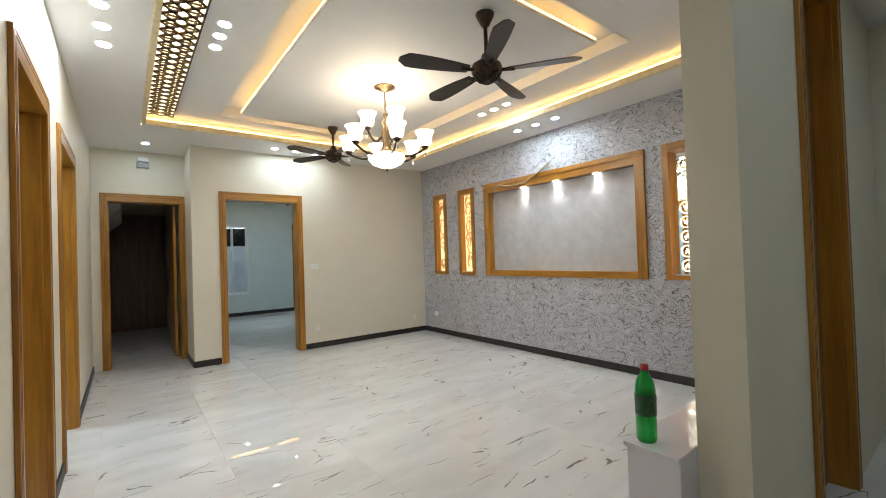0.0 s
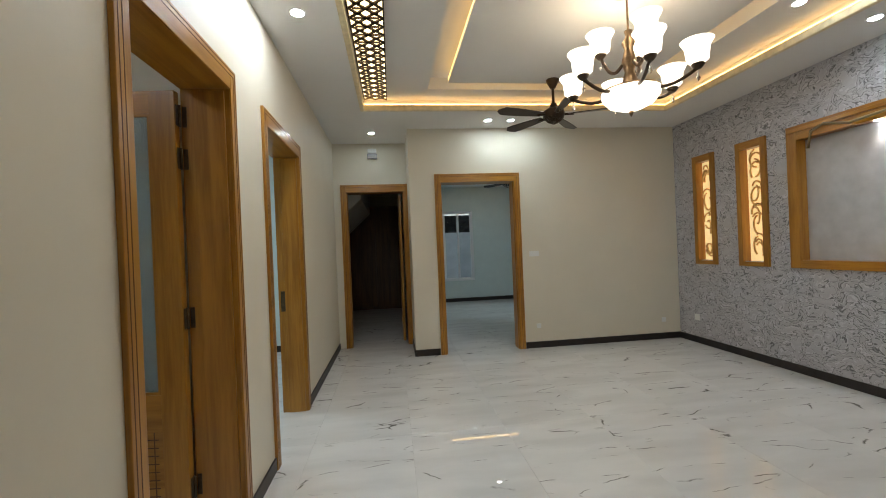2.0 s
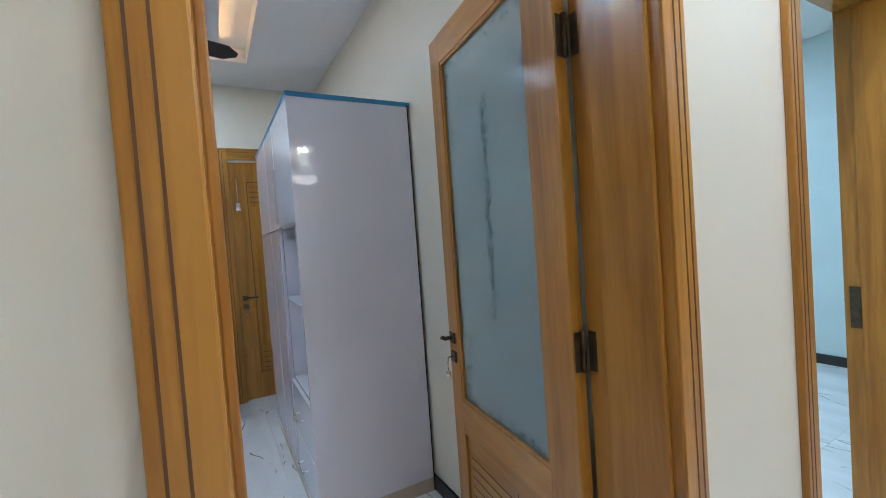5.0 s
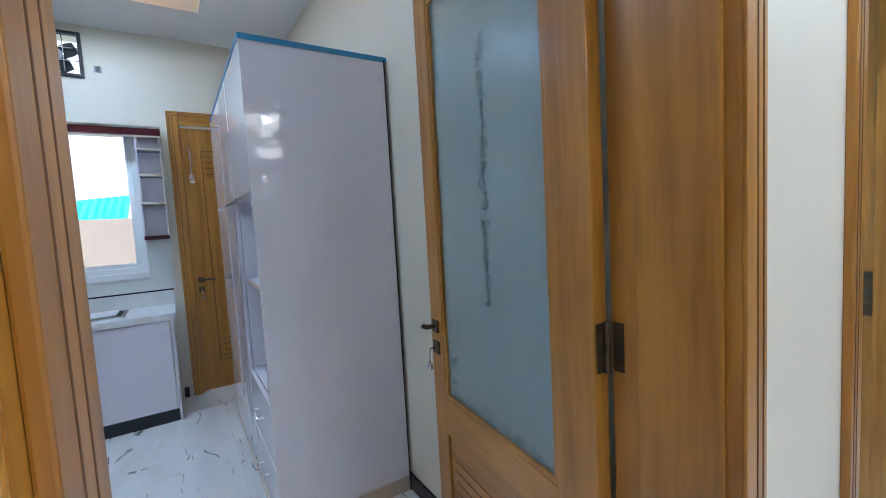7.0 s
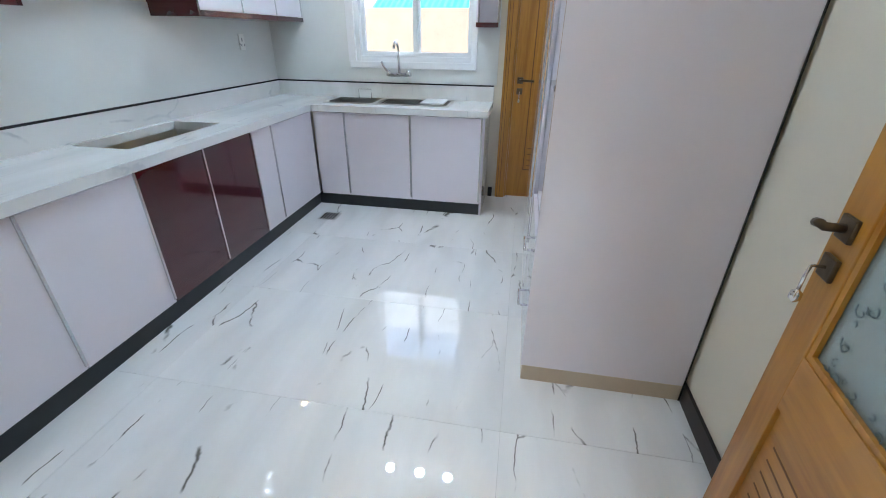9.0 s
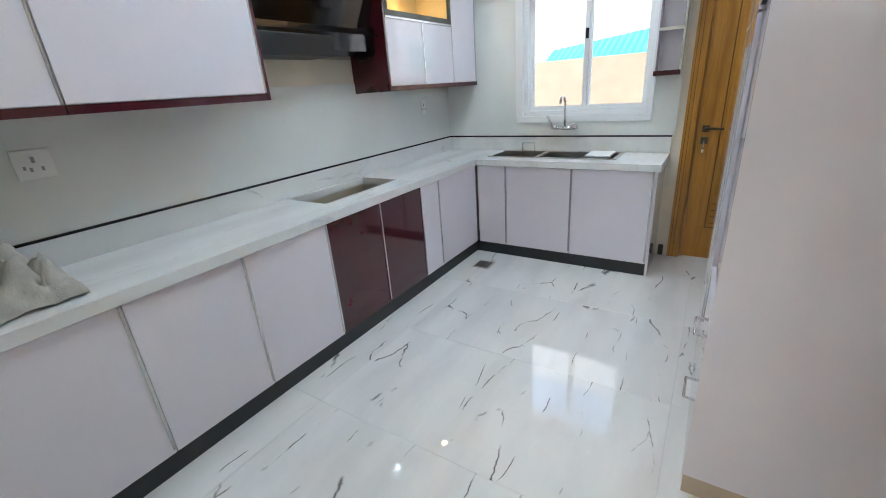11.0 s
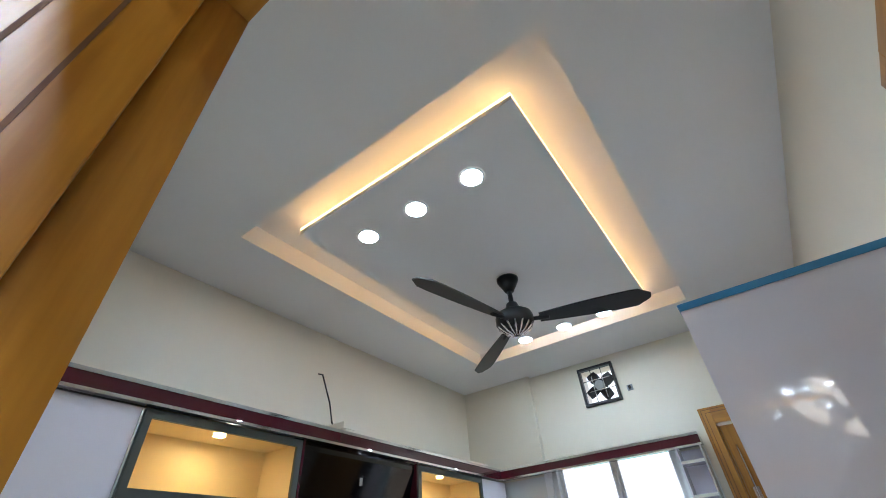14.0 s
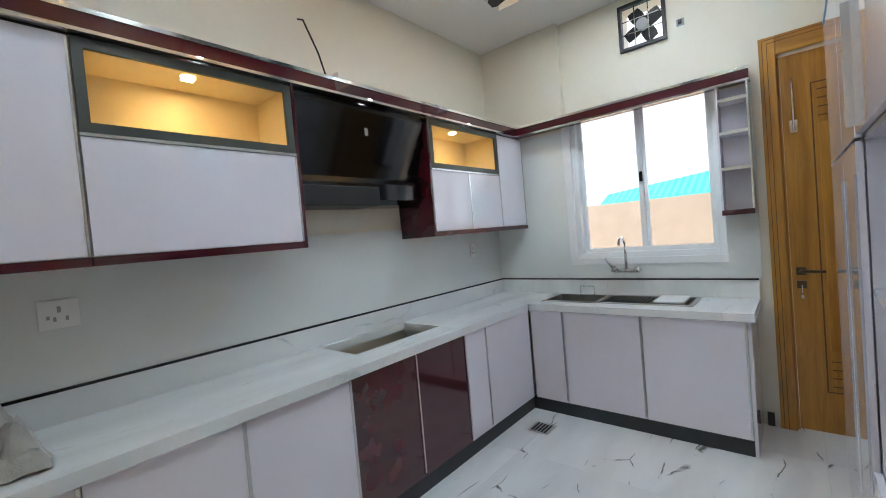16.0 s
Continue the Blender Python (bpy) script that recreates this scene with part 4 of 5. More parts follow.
def wall_cabinet(x0, x1, glass, doors, label):
    c = thing("wall_cabinet", label, "cabinet", ((x0 + x1) / 2, 0.95, UZ0), grp)
    t = 0.016
    gz = 2.012
    zt = gz if glass else UZ1
    part("body", boxes((x0 + 0.001, x1 - 0.001, KY0, YU, UZ0 + 0.035, zt)), M_CARCASS, c)
    part("base_strip", boxes((x0 + 0.001, x1 - 0.001, KY0, YU + 0.018, UZ0, UZ0 + 0.034)), M_MAROON, c, "maroon underside strip")
    if glass:
        # lining is coloured warm on top of the light from its small lamp
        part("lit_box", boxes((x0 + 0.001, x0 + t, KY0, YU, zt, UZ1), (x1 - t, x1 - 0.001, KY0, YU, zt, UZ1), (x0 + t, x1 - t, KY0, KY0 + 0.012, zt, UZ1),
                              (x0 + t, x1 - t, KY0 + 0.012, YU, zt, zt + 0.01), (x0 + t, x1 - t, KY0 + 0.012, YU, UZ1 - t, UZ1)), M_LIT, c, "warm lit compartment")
        xm = (x0 + x1) / 2
        part("lamp", lathe([(0.001, UZ1 - t - 0.006), (0.026, UZ1 - t - 0.005), (0.032, UZ1 - t)], xm, 0.97, 16), M_CABLAMP, c, "small warm cabinet lamp")
        f = 0.038
        flap = part("flap", boxes((x0 + G, x0 + f, YU + 0.001, YU + 0.02, zt + 0.008, UZ1 - 0.004), (x1 - f, x1 - G, YU + 0.001, YU + 0.02, zt + 0.008, UZ1 - 0.004),
                                  (x0 + f, x1 - f, YU + 0.001, YU + 0.02, zt + 0.008, zt + 0.008 + f), (x0 + f, x1 - f, YU + 0.001, YU + 0.02, UZ1 - 0.004 - f, UZ1 - 0.004)), M_DARKFRAME, c, "dark-framed glass flap")
        p = part("pane", boxes((x0 + f, x1 - f, YU + 0.008, YU + 0.012, zt + 0.008 + f, UZ1 - 0.004 - f)), M_CABGLASS, flap)
        p.visible_shadow = False
        part("edge_trim", boxes((x0 + G, x1 - G, YU + 0.001, YU + 0.024, zt - 0.006, zt + 0.006)), M_ALU, c)
        area("cabinet_lamp_light", (xm, 0.97, UZ1 - t - 0.012), 0.05, 0.05, 1.3, (1.0, 0.72, 0.34))
    for a, b in doors:
        d = part("door", boxes((a + G, b - G, YU + 0.001, YU + 0.019, UZ0 + 0.037, zt - 0.008), bevel=0.0015), M_WHITE, c)
        part("edge_pull", boxes((a + G, a + 0.012, YU + 0.019, YU + 0.024, UZ0 + 0.037, zt - 0.01)), M_ALU, d)
    return c


wall_cabinet(-0.92, -0.218, False, [(-0.92, -0.218)], "tall glossy pale wall cabinet with maroon base strip")
cab_a = wall_cabinet(-1.79, -0.922, True, [(-1.79, -0.922)], "wall cabinet with lit glass flap over a pale gloss door")
cab_b = wall_cabinet(-3.75, -2.85, True, [(-3.75, -3.30), (-3.30, -2.85)], "wall cabinet with lit glass flap over two pale doors")
wall_cabinet(-4.192, -3.752, False, [(-4.17, -3.752)], "narrow glossy pale corner wall cabinet")
part("side_panel", boxes((-2.848, -2.832, KY0, YU + 0.018, UZ0, UZ1)), M_MAROON, cab_b, "maroon side panel")
part("side_panel", boxes((-1.808, -1.792, KY0, YU + 0.018, UZ0, UZ1)), M_MAROON, cab_a, "maroon side panel")
# hood: slanting black glass front over a low box
hd = thing("cooker_hood", "glossy black slanted glass cooker hood", "cooker hood", (-2.32, 0.95, 1.83))
bm = bmesh.new()
prof = [(KY0 + 0.001, 1.765), (0.98, 1.765), (1.01, 1.795), (1.01, 1.90), (0.98, 1.94), (1.085, 2.33), (1.085, UZ1 - 0.002), (KY0 + 0.001, UZ1 - 0.002)]
va = [bm.verts.new((-1.812, y, z)) for y, z in prof]
vb = [bm.verts.new((-2.828, y, z)) for y, z in prof]
bm.faces.new(va)
bm.faces.new(vb[::-1])
for k in range(len(prof)):
    j = (k + 1) % len(prof)
    bm.faces.new((va[k], vb[k], vb[j], va[j]))
part("body", bm, M_BLACK, hd)
part("grease_box", boxes((-1.83, -2.40, 0.80, 1.04, 1.755, 1.875), bevel=0.008), M_FANBLACK, hd, "matt black lower box")
part("badge", boxes((-2.30, -2.325, 1.050, 1.064, 2.19, 2.235)), M_ALU, hd, "small bright badge")
# valance above the cabinets with chrome edges and painted glints
vl = thing("cabinet_valance", "maroon cornice board with chrome edges over the cabinets", "cornice", (-2.2, 1.1, 2.38), kind="structure")
part("board", boxes((KX, -0.218, KY0, YU + 0.05, 2.390, 2.450)), M_MAROON, vl)
part("board", boxes((KX, KX + 0.14, YU + 0.05, 2.88, 2.390, 2.450)), M_MAROON, vl)
for z0, z1, o in ((2.376, 2.390, 0.056), (2.450, 2.468, 0.056)):
    part("chrome_edge", boxes((KX + 0.15, -0.218, YU + 0.02, YU + o, z0, z1)), M_CHROME, vl)
    part("chrome_edge", boxes((KX + 0.12, KX + 0.146, YU + o, 2.88, z0, z1)), M_CHROME, vl)
# glowing discs stand in for downlight reflections on the gloss board; no lamps here
for x in (-0.5, -1.35, -2.3, -3.3):
    part("lamp", lathe([(0.001, 2.385), (0.026, 2.383), (0.03, 2.389)], x, YU + 0.03, 14), M_NSPOT, vl)
# open shelf beside the window
sh = thing("corner_shelf", "narrow white open wall shelf with maroon base", "shelf", (KX + 0.09, 2.78, 1.495))
part("back", boxes((KX + 0.006, KX + 0.016, 2.69, 2.87, 1.53, 2.372)), M_WHITE, sh)
part("side", boxes((KX + 0.016, KX + 0.17, 2.69, 2.702, 1.53, 2.372)), M_WHITE, sh)
part("post", boxes((KX + 0.016, KX + 0.17, 2.862, 2.872, 1.53, 2.372)), M_ALU, sh)
for z in (1.80, 2.04, 2.26):
    part("board", boxes((KX + 0.016, KX + 0.17, 2.702, 2.862, z, z + 0.014)), M_WHITE, sh)
    part("lip", boxes((KX + 0.17, KX + 0.178, 2.702, 2.862, z, z + 0.02)), M_CHROME, sh)
part("base", boxes((KX + 0.006, KX + 0.175, 2.69, 2.872, 1.495, 1.53)), M_MAROON, sh)

# tall unit
TX0, TX1, TY = -3.45, -1.715, 3.22
tu = thing("tall_unit", "tall glossy pale kitchen unit with open oven shelves", "cabinet", ((TX0 + TX1) / 2, 3.6, 0))
part("side_panel", boxes((TX1 - 0.018, TX1, TY, KY1 - 0.016, 0.085, 2.395)), M_WHITE, tu)
part("side_panel", boxes((TX0, TX0 + 0.018, TY, KY1 - 0.016, 0.085, 2.395)), M_WHITE, tu)
part("plinth", boxes((TX0, TX1, TY + 0.006, KY1 - 0.016, 0, 0.084)), M_BEIGE, tu, "beige unpainted plinth")
part("top", boxes((TX0, TX1, TY, KY1 - 0.002, 2.395, 2.41)), M_WHITE, tu)
part("film_edge", boxes((TX1 - 0.001, TX1 + 0.003, TY, KY1 - 0.002, 2.385, 2.411), (TX0, TX1 + 0.003, TY - 0.003, TY, 2.395, 2.411)), M_BLUEFILM, tu, "blue protective film edge")
part("edge_strip", boxes((TX1, TX1 + 0.004, KY1 - 0.020, KY1 - 0.014, 0, 2.395)), M_BLACKLINE, tu)
part("back", boxes((TX0 + 0.018, TX1 - 0.018, KY1 - 0.03, KY1 - 0.016, 0.085, 2.395)), M_WHITE, tu)
part("divider", boxes((-2.36, -2.34, TY + 0.02, KY1 - 0.03, 0.085, 2.395)), M_WHITE, tu)
for z in (0.70, 1.24, 1.70):
    part("shelf", boxes((-2.34, TX1 - 0.018, TY + 0.02, KY1 - 0.03, z, z + 0.018)), M_WHITE, tu)
for z0, z1 in ((0.09, 0.385), (0.395, 0.70)):
    dr = part("drawer", boxes((-2.34, TX1 - 0.018, TY, TY + 0.018, z0, z1), bevel=0.0015), M_WHITE, tu)
    part("handle", tube([(-2.12, TY, (z0 + z1) / 2), (-2.12, TY - 0.03, (z0 + z1) / 2), (-1.98, TY - 0.03, (z0 + z1) / 2), (-1.98, TY, (z0 + z1) / 2)], 0.006), M_CHROME, dr)
up = part("door", boxes((-2.34, TX1 - 0.018, TY, TY + 0.018, 1.718, 2.39), bevel=0.0015), M_WHITE, tu)
part("handle", boxes((-2.335, -2.323, TY - 0.02, TY, 1.74, 2.1)), M_ALU, up)
for a, b in ((TX0 + 0.018, -2.80), (-2.80, -2.362)):
    dd = part("door", boxes((a + G, b - G, TY, TY + 0.018, 0.09, 1.70), bevel=0.0015), M_WHITE, tu)
    part("edge_pull", boxes((b - 0.014, b - G, TY - 0.007, TY, 0.4, 1.6)), M_ALU, dd)
    part("door", boxes((a + G, b - G, TY, TY + 0.018, 1.71, 2.39), bevel=0.0015), M_WHITE, tu)

# exhaust fan in the wall
ex = thing("exhaust_fan", "square metal exhaust fan set in the wall", "exhaust fan", (KX, 2.23, 2.88))
part("frame", boxes((KX - 0.02, KX + 0.03, 2.06, 2.085, 2.86, 3.22), (KX - 0.02, KX + 0.03, 2.375, 2.40, 2.86, 3.22), (KX - 0.02, KX + 0.03, 2.085, 2.375, 2.86, 2.885), (KX - 0.02, KX + 0.03, 2.085, 2.375, 3.195, 3.22), bevel=0.004), M_FANBLACK, ex)


def disc_blade(cx, cy, cz, a, r0, r1, w):
    bm = bmesh.new()
    pts = []
    for k in range(6):
        t = k / 5
        pts.append((r0 + (r1 - r0) * t, w * (0.4 + 0.6 * math.sin(math.pi * (0.25 + 0.5 * t)))))
    up = [(r, v / 2) for r, v in pts]
    dn = [(r, -v / 2) for r, v in pts][::-1]
    ring = up + dn
    f, b = [], []
    for r, v in ring:
        y, z = r * math.cos(a) - v * math.sin(a), r * math.sin(a) + v * math.cos(a)
        f.append(bm.verts.new((cx + 0.02 * v / w, cy + y, cz + z)))
        b.append(bm.verts.new((cx - 0.004 + 0.02 * v / w, cy + y, cz + z)))
    bm.faces.new(f)
    bm.faces.new(b[::-1])
    for k in range(len(f)):
        j = (k + 1) % len(f)
        bm.faces.new((f[k], b[k], b[j], f[j]))
    return bm


for k in range(4):
    part("blade", disc_blade(KX - 0.03, 2.23, 3.04, k * 1.5708 + 0.5, 0.03, 0.145, 0.10), M_FANBLACK, ex)
part("motor", tube([(KX - 0.08, 2.23, 3.04), (KX + 0.005, 2.23, 3.04)], 0.045, segs=16), M_GREYPL, ex)
for z in (2.99, 3.09):
    part("grille_bar", tube([(KX + 0.012, 2.085, z), (KX + 0.012, 2.375, z)], 0.004), M_CHROME, ex)
    part("grille_bar", tube([(KX + 0.012, 2.18 + (z - 2.99), 2.885), (KX + 0.012, 2.18 + (z - 2.99), 3.195)], 0.004), M_CHROME, ex)


def socket(x, z, w=0.13):
    s = thing("wall_socket", "white plastic wall socket plate", "socket", (x, KY0 + 0.006, z), "kitchen sockets")
    part("plate", boxes((x - w / 2, x + w / 2, KY0 + 0.006, KY0 + 0.016, z - 0.06, z + 0.06), bevel=0.004), M_PLASTIC, s)
    part("holes", boxes((x - 0.006, x + 0.006, KY0 + 0.016, KY0 + 0.0168, z + 0.005, z + 0.03), (x - 0.028, x - 0.018, KY0 + 0.016, KY0 + 0.0168, z - 0.03, z - 0.012),
                        (x + 0.010, x + 0.020, KY0 + 0.016, KY0 + 0.0168, z - 0.03, z - 0.012), (x + 0.03, x + 0.04, KY0 + 0.016, KY0 + 0.0168, z - 0.02, z - 0.005)), M_GREYPL, s)


socket(-0.85, 1.345)
socket(-3.72, 1.365, 0.07)
# loose cable sticking out of the wall over the cabinets
solid("loose_cable", tube([(-2.10, KY0 + 0.001, 2.96), (-2.12, KY0 + 0.03, 2.95), (-2.15, KY0 + 0.05, 2.85), (-2.19, KY0 + 0.06, 2.75), (-2.24, KY0 + 0.05, 2.62), (-2.28, KY0 + 0.12, 2.47)], 0.006),
      M_BLACKLINE, "loose dark cable hanging from the wall", "cable", at=(-2.15, KY0, 2.9))
solid("duct_casing", boxes((-2.24, KX + 0.062, KY0, KY0 + 0.20, 2.452, 2.55), (-2.22, -2.34, KY0, KY0 + 0.20, 2.552, 2.60), bevel=0.003), M_CREAM, "long cream duct casing lying on the cabinet cornice", "duct", at=(-3.2, KY0 + 0.1, 2.452))
fs = thing("fan_socket", "small grey socket beside the exhaust fan", "socket", (KX, 2.49, 2.95))
part("plate", boxes((KX, KX + 0.012, 2.465, 2.515, 2.92, 2.97), bevel=0.003), M_GREYPL, fs)
part("plug", boxes((KX + 0.012, KX + 0.03, 2.478, 2.502, 2.93, 2.96), bevel=0.004), M_BLACKLINE, fs)
# floor drain
dr = thing("floor_drain", "square black and steel floor drain", "drain", (-3.375, 1.535, 0))
part("frame", boxes((-3.455, -3.295, 1.455, 1.615, 0.0005, 0.003)), M_STEEL, dr)
part("grating", boxes(*[(-3.44, -3.31, 1.473 + 0.026 * k, 1.487 + 0.026 * k, 0.003, 0.0045) for k in range(5)]), M_BLACKLINE, dr)
# crumpled cloth on the worktop
bm = bmesh.new()
nx, ny = 36, 26
grid = []
for i in range(nx + 1):
    row = []
    for j in range(ny + 1):
        u, v2 = i / nx, j / ny
        x, y = -0.74 + 0.46 * u, 0.86 + 0.40 * v2
        x += 0.03 * noise.noise((u * 5, v2 * 5, 3))
        y += 0.04 * noise.noise((u * 4, v2 * 6, 9))
        ed = min(1.0, 6 * min(u, 1 - u, v2, 1 - v2) + 0.06)
        hh = abs(noise.noise((u * 4.5, v2 * 7.0, 1))) * 0.26 + abs(noise.noise((u * 11, v2 * 14, 5))) * 0.07 + 0.03
        row.append(bm.verts.new((x, y, 0.903 + hh * ed)))
    grid.append(row)
for i in range(nx):
    for j in range(ny):
        bm.faces.new((grid[i][j], grid[i + 1][j], grid[i + 1][j + 1], grid[i][j + 1])).smooth = True
solid("cloth", bm, M_CLOTH, "crumpled grey cloth lying on the worktop", "cloth", at=(-0.5, 1.05, 0.90))


# ---- ceiling fans ----
def blade_mesh(cx, cy, z, ang, r0, r1, w, pitch=0.2, drop=0.0):
    bm = bmesh.new()
    n = 9
    top, bot = [], []
    d = Vector((math.cos(ang), math.sin(ang), 0))
    s = Vector((-math.sin(ang), math.cos(ang), 0))
    for k in range(n + 1):
        t = k / n
        wd = w * (0.55 + 0.45 * math.sin(min(1, t * 1.25) * math.pi / 2)) * (1.0 if t < 0.85 else math.sqrt(max(0.03, 1 - ((t - 0.85) / 0.155) ** 2)))
        c = Vector((cx, cy, z)) + d * (r0 + (r1 - r0) * t) + Vector((0, 0, drop * t))
        a = c + s * wd / 2 + Vector((0, 0, pitch * wd / 2))
        b = c - s * wd / 2 - Vector((0, 0, pitch * wd / 2))
        top.append((bm.verts.new(a + Vector((0, 0, 0.004))), bm.verts.new(b + Vector((0, 0, 0.004)))))
        bot.append((bm.verts.new(a - Vector((0, 0, 0.004))), bm.verts.new(b - Vector((0, 0, 0.004)))))
    for k in range(n):
        bm.faces.new((top[k][0], top[k][1], top[k + 1][1], top[k + 1][0]))
        bm.faces.new((bot[k][0], bot[k + 1][0], bot[k + 1][1], bot[k][1]))
        bm.faces.new((top[k][0], top[k + 1][0], bot[k + 1][0], bot[k][0]))
        bm.faces.new((top[k][1], bot[k][1], bot[k + 1][1], top[k + 1][1]))
    bm.faces.new((top[0][0], bot[0][0], bot[0][1], top[0][1]))
    bm.faces.new((top[n][0], top[n][1], bot[n][1], bot[n][0]))
    return bm


def ceiling_fan(x, y, zc, count, first, radius, width, body, blade, label, rod=0.14, pitch=0.2):
    f = thing("ceiling_fan", label, "ceiling fan", (x, y, zc))
    part("canopy", lathe([(0.001, zc), (0.075, zc), (0.072, zc - 0.02), (0.045, zc - 0.07), (0.03, zc - 0.10), (0.001, zc - 0.10)], x, y), body, f)
    part("rod", tube([(x, y, zc - 0.09), (x, y, zc - 0.10 - rod)], 0.016, segs=12), body, f)
    h = zc - 0.10 - rod
    part("motor", lathe([(0.001, h + 0.05), (0.035, h + 0.045), (0.05, h), (0.085, h - 0.02), (0.115, h - 0.04), (0.122, h - 0.06), (0.122, h - 0.10), (0.105, h - 0.125), (0.06, h - 0.135), (0.001, h - 0.137)], x, y, 32), body, f)
    for k in range(14):
        a = k * 2 * math.pi / 14
        part("fin", tube([(x + q * math.cos(a), y + q * math.sin(a), h - w) for q, w in ((0.11, 0.12), (0.07, 0.16), (0.02, 0.185))], 0.007, None, 6), M_CHROME if count == 3 else body, f)
    part("cap", lathe([(0.06, h - 0.137), (0.055, h - 0.16), (0.03, h - 0.18), (0.001, h - 0.19)], x, y, 20), body, f)
    for k in range(count):
        a = first + k * 2 * math.pi / count
        b = part("blade", blade_mesh(x, y, h - 0.09, a, 0.16, radius, width, pitch), blade, f)
        part("blade_iron", tube([(x + 0.10 * math.cos(a), y + 0.10 * math.sin(a), h - 0.09), (x + 0.22 * math.cos(a), y + 0.22 * math.sin(a), h - 0.098)], 0.014), body, b)
    return f


ceiling_fan(-2.40, 2.29, KC, 3, radians(-12), 0.83, 0.14, M_FANBLACK, M_FANBLACK, "black three-blade ceiling fan with slim bright ribs", 0.14, -0.25)
ceiling_fan(2.70, 2.50, LP, 5, radians(20), 0.72, 0.15, M_BRONZE, M_BLADE, "dark bronze five-blade ceiling fan with brown blades", 0.27)
ceiling_fan(2.82, 5.84, LP, 5, radians(49), 0.72, 0.15, M_BRONZE, M_BLADE, "dark bronze five-blade ceiling fan by the far wall", 0.22)
ceiling_fan(3.55, 10.4, 3.3, 3, radians(10), 0.66, 0.14, M_FANBLACK, M_FANBLACK, "black three-blade bedroom ceiling fan")

# ---- chandelier ----
CX, CY = 2.74, 4.18
ch = thing("chandelier", "bronze chandelier with upturned opal glass shades, lit", "chandelier", (CX, CY, LP))
M_GILT = material("bronze_gilt", (0.24, 0.16, 0.09), 0.3, 0.85, var=0.3, scale=30)
part("ceiling_plate", lathe([(0.001, LP - 0.002), (0.12, LP - 0.002), (0.12, LP - 0.008), (0.06, LP - 0.014), (0.05, LP - 0.04), (0.012, LP - 0.06), (0.001, LP - 0.062)], CX, CY, 28), M_GILT, ch)
part("chain", tube([(CX, CY, LP - 0.05), (CX, CY, LP - 0.34)], 0.008), M_GILT, ch)
z = LP - 0.30
part("stem", lathe([(0.001, z), (0.03, z - 0.01), (0.02, z - 0.05), (0.05, z - 0.10), (0.03, z - 0.15), (0.055, z - 0.24), (0.035, z - 0.32), (0.06, z - 0.40), (0.10, z - 0.44), (0.12, z - 0.47), (0.001, z - 0.48)], CX, CY, 20), M_GILT, ch)
part("bowl", lathe([(0.21, z - 0.46), (0.205, z - 0.51), (0.16, z - 0.565), (0.08, z - 0.60), (0.001, z - 0.61)], CX, CY, 28), M_SHADE, ch, "opal glass bowl")
part("bowl_rim", lathe([(0.20, z - 0.455), (0.215, z - 0.46), (0.205, z - 0.475)], CX, CY, 28), M_GILT, ch)
part("finial", lathe([(0.001, z - 0.607), (0.018, z - 0.62), (0.012, z - 0.64), (0.001, z - 0.66)], CX, CY, 12), M_GILT, ch)


def arm_and_shade(ang, r, za, zs):
    d = Vector((math.cos(ang), math.sin(ang)))
    pts = []
    for k in range(9):
        t = k / 8
        rr = 0.05 + (r - 0.05) * t
        pts.append((CX + d.x * rr, CY + d.y * rr, za + (zs - 0.02 - za) * t ** 2 - 0.07 * math.sin(math.pi * t)))
    arm = part("arm", tube(pts, 0.013), M_BRONZE, ch)
    sx, sy = CX + d.x * r, CY + d.y * r
    part("cup", lathe([(0.001, zs - 0.03), (0.02, zs - 0.03), (0.045, zs), (0.04, zs + 0.012), (0.001, zs + 0.012)], sx, sy, 14), M_BRONZE, arm)
    part("shade", lathe([(0.04, zs + 0.005), (0.068, zs + 0.03), (0.074, zs + 0.08), (0.078, zs + 0.12), (0.105, zs + 0.165), (0.100, zs + 0.166), (0.072, zs + 0.12), (0.035, zs + 0.02)], sx, sy, 20), M_SHADE, arm, "opal glass bell shade")
    part("drop", lathe([(0.001, zs - 0.03), (0.006, zs - 0.06), (0.014, zs - 0.095), (0.001, zs - 0.115)], sx, sy, 8), M_CHROME, arm, "crystal drop")


for k in range(6):
    arm_and_shade(k * math.pi / 3 + 0.25, 0.44, z - 0.42, z - 0.40)
for k in range(3):
    arm_and_shade(k * 2 * math.pi / 3 + 0.6, 0.20, z - 0.26, z - 0.16)
for zz, pw in ((z - 0.06, 24),):
    lp = new("chandelier_lamp", bpy.data.lights.new("chandelier_lamp", "POINT"))
    lp.data.energy, lp.data.color, lp.data.shadow_soft_size = pw * LAMP, SOFT, 0.05
    lp.location = (CX, CY, zz)

# ---- feature wall niches ----


def niche_frame(y0, y1, f, label, name):
    n = thing(name, label, "niche", (XR, (y0 + y1) / 2, NZ0), kind="structure")
    p = 0.03
    top = f * 1.35
    part("frame", boxes((XR - p, XR + 0.085, y0, y0 + f, NZ0, NZ1), (XR - p, XR + 0.085, y1 - f, y1, NZ0, NZ1), bevel=0.004), M_WOODZ, n)
    part("rail", boxes((XR - p, XR + 0.085, y0 + f, y1 - f, NZ0, NZ0 + f * 0.75), (XR - p, XR + 0.085, y0 + f, y1 - f, NZ1 - top, NZ1), bevel=0.004), M_WOODY, n)
    return n


rng = random.Random(11)


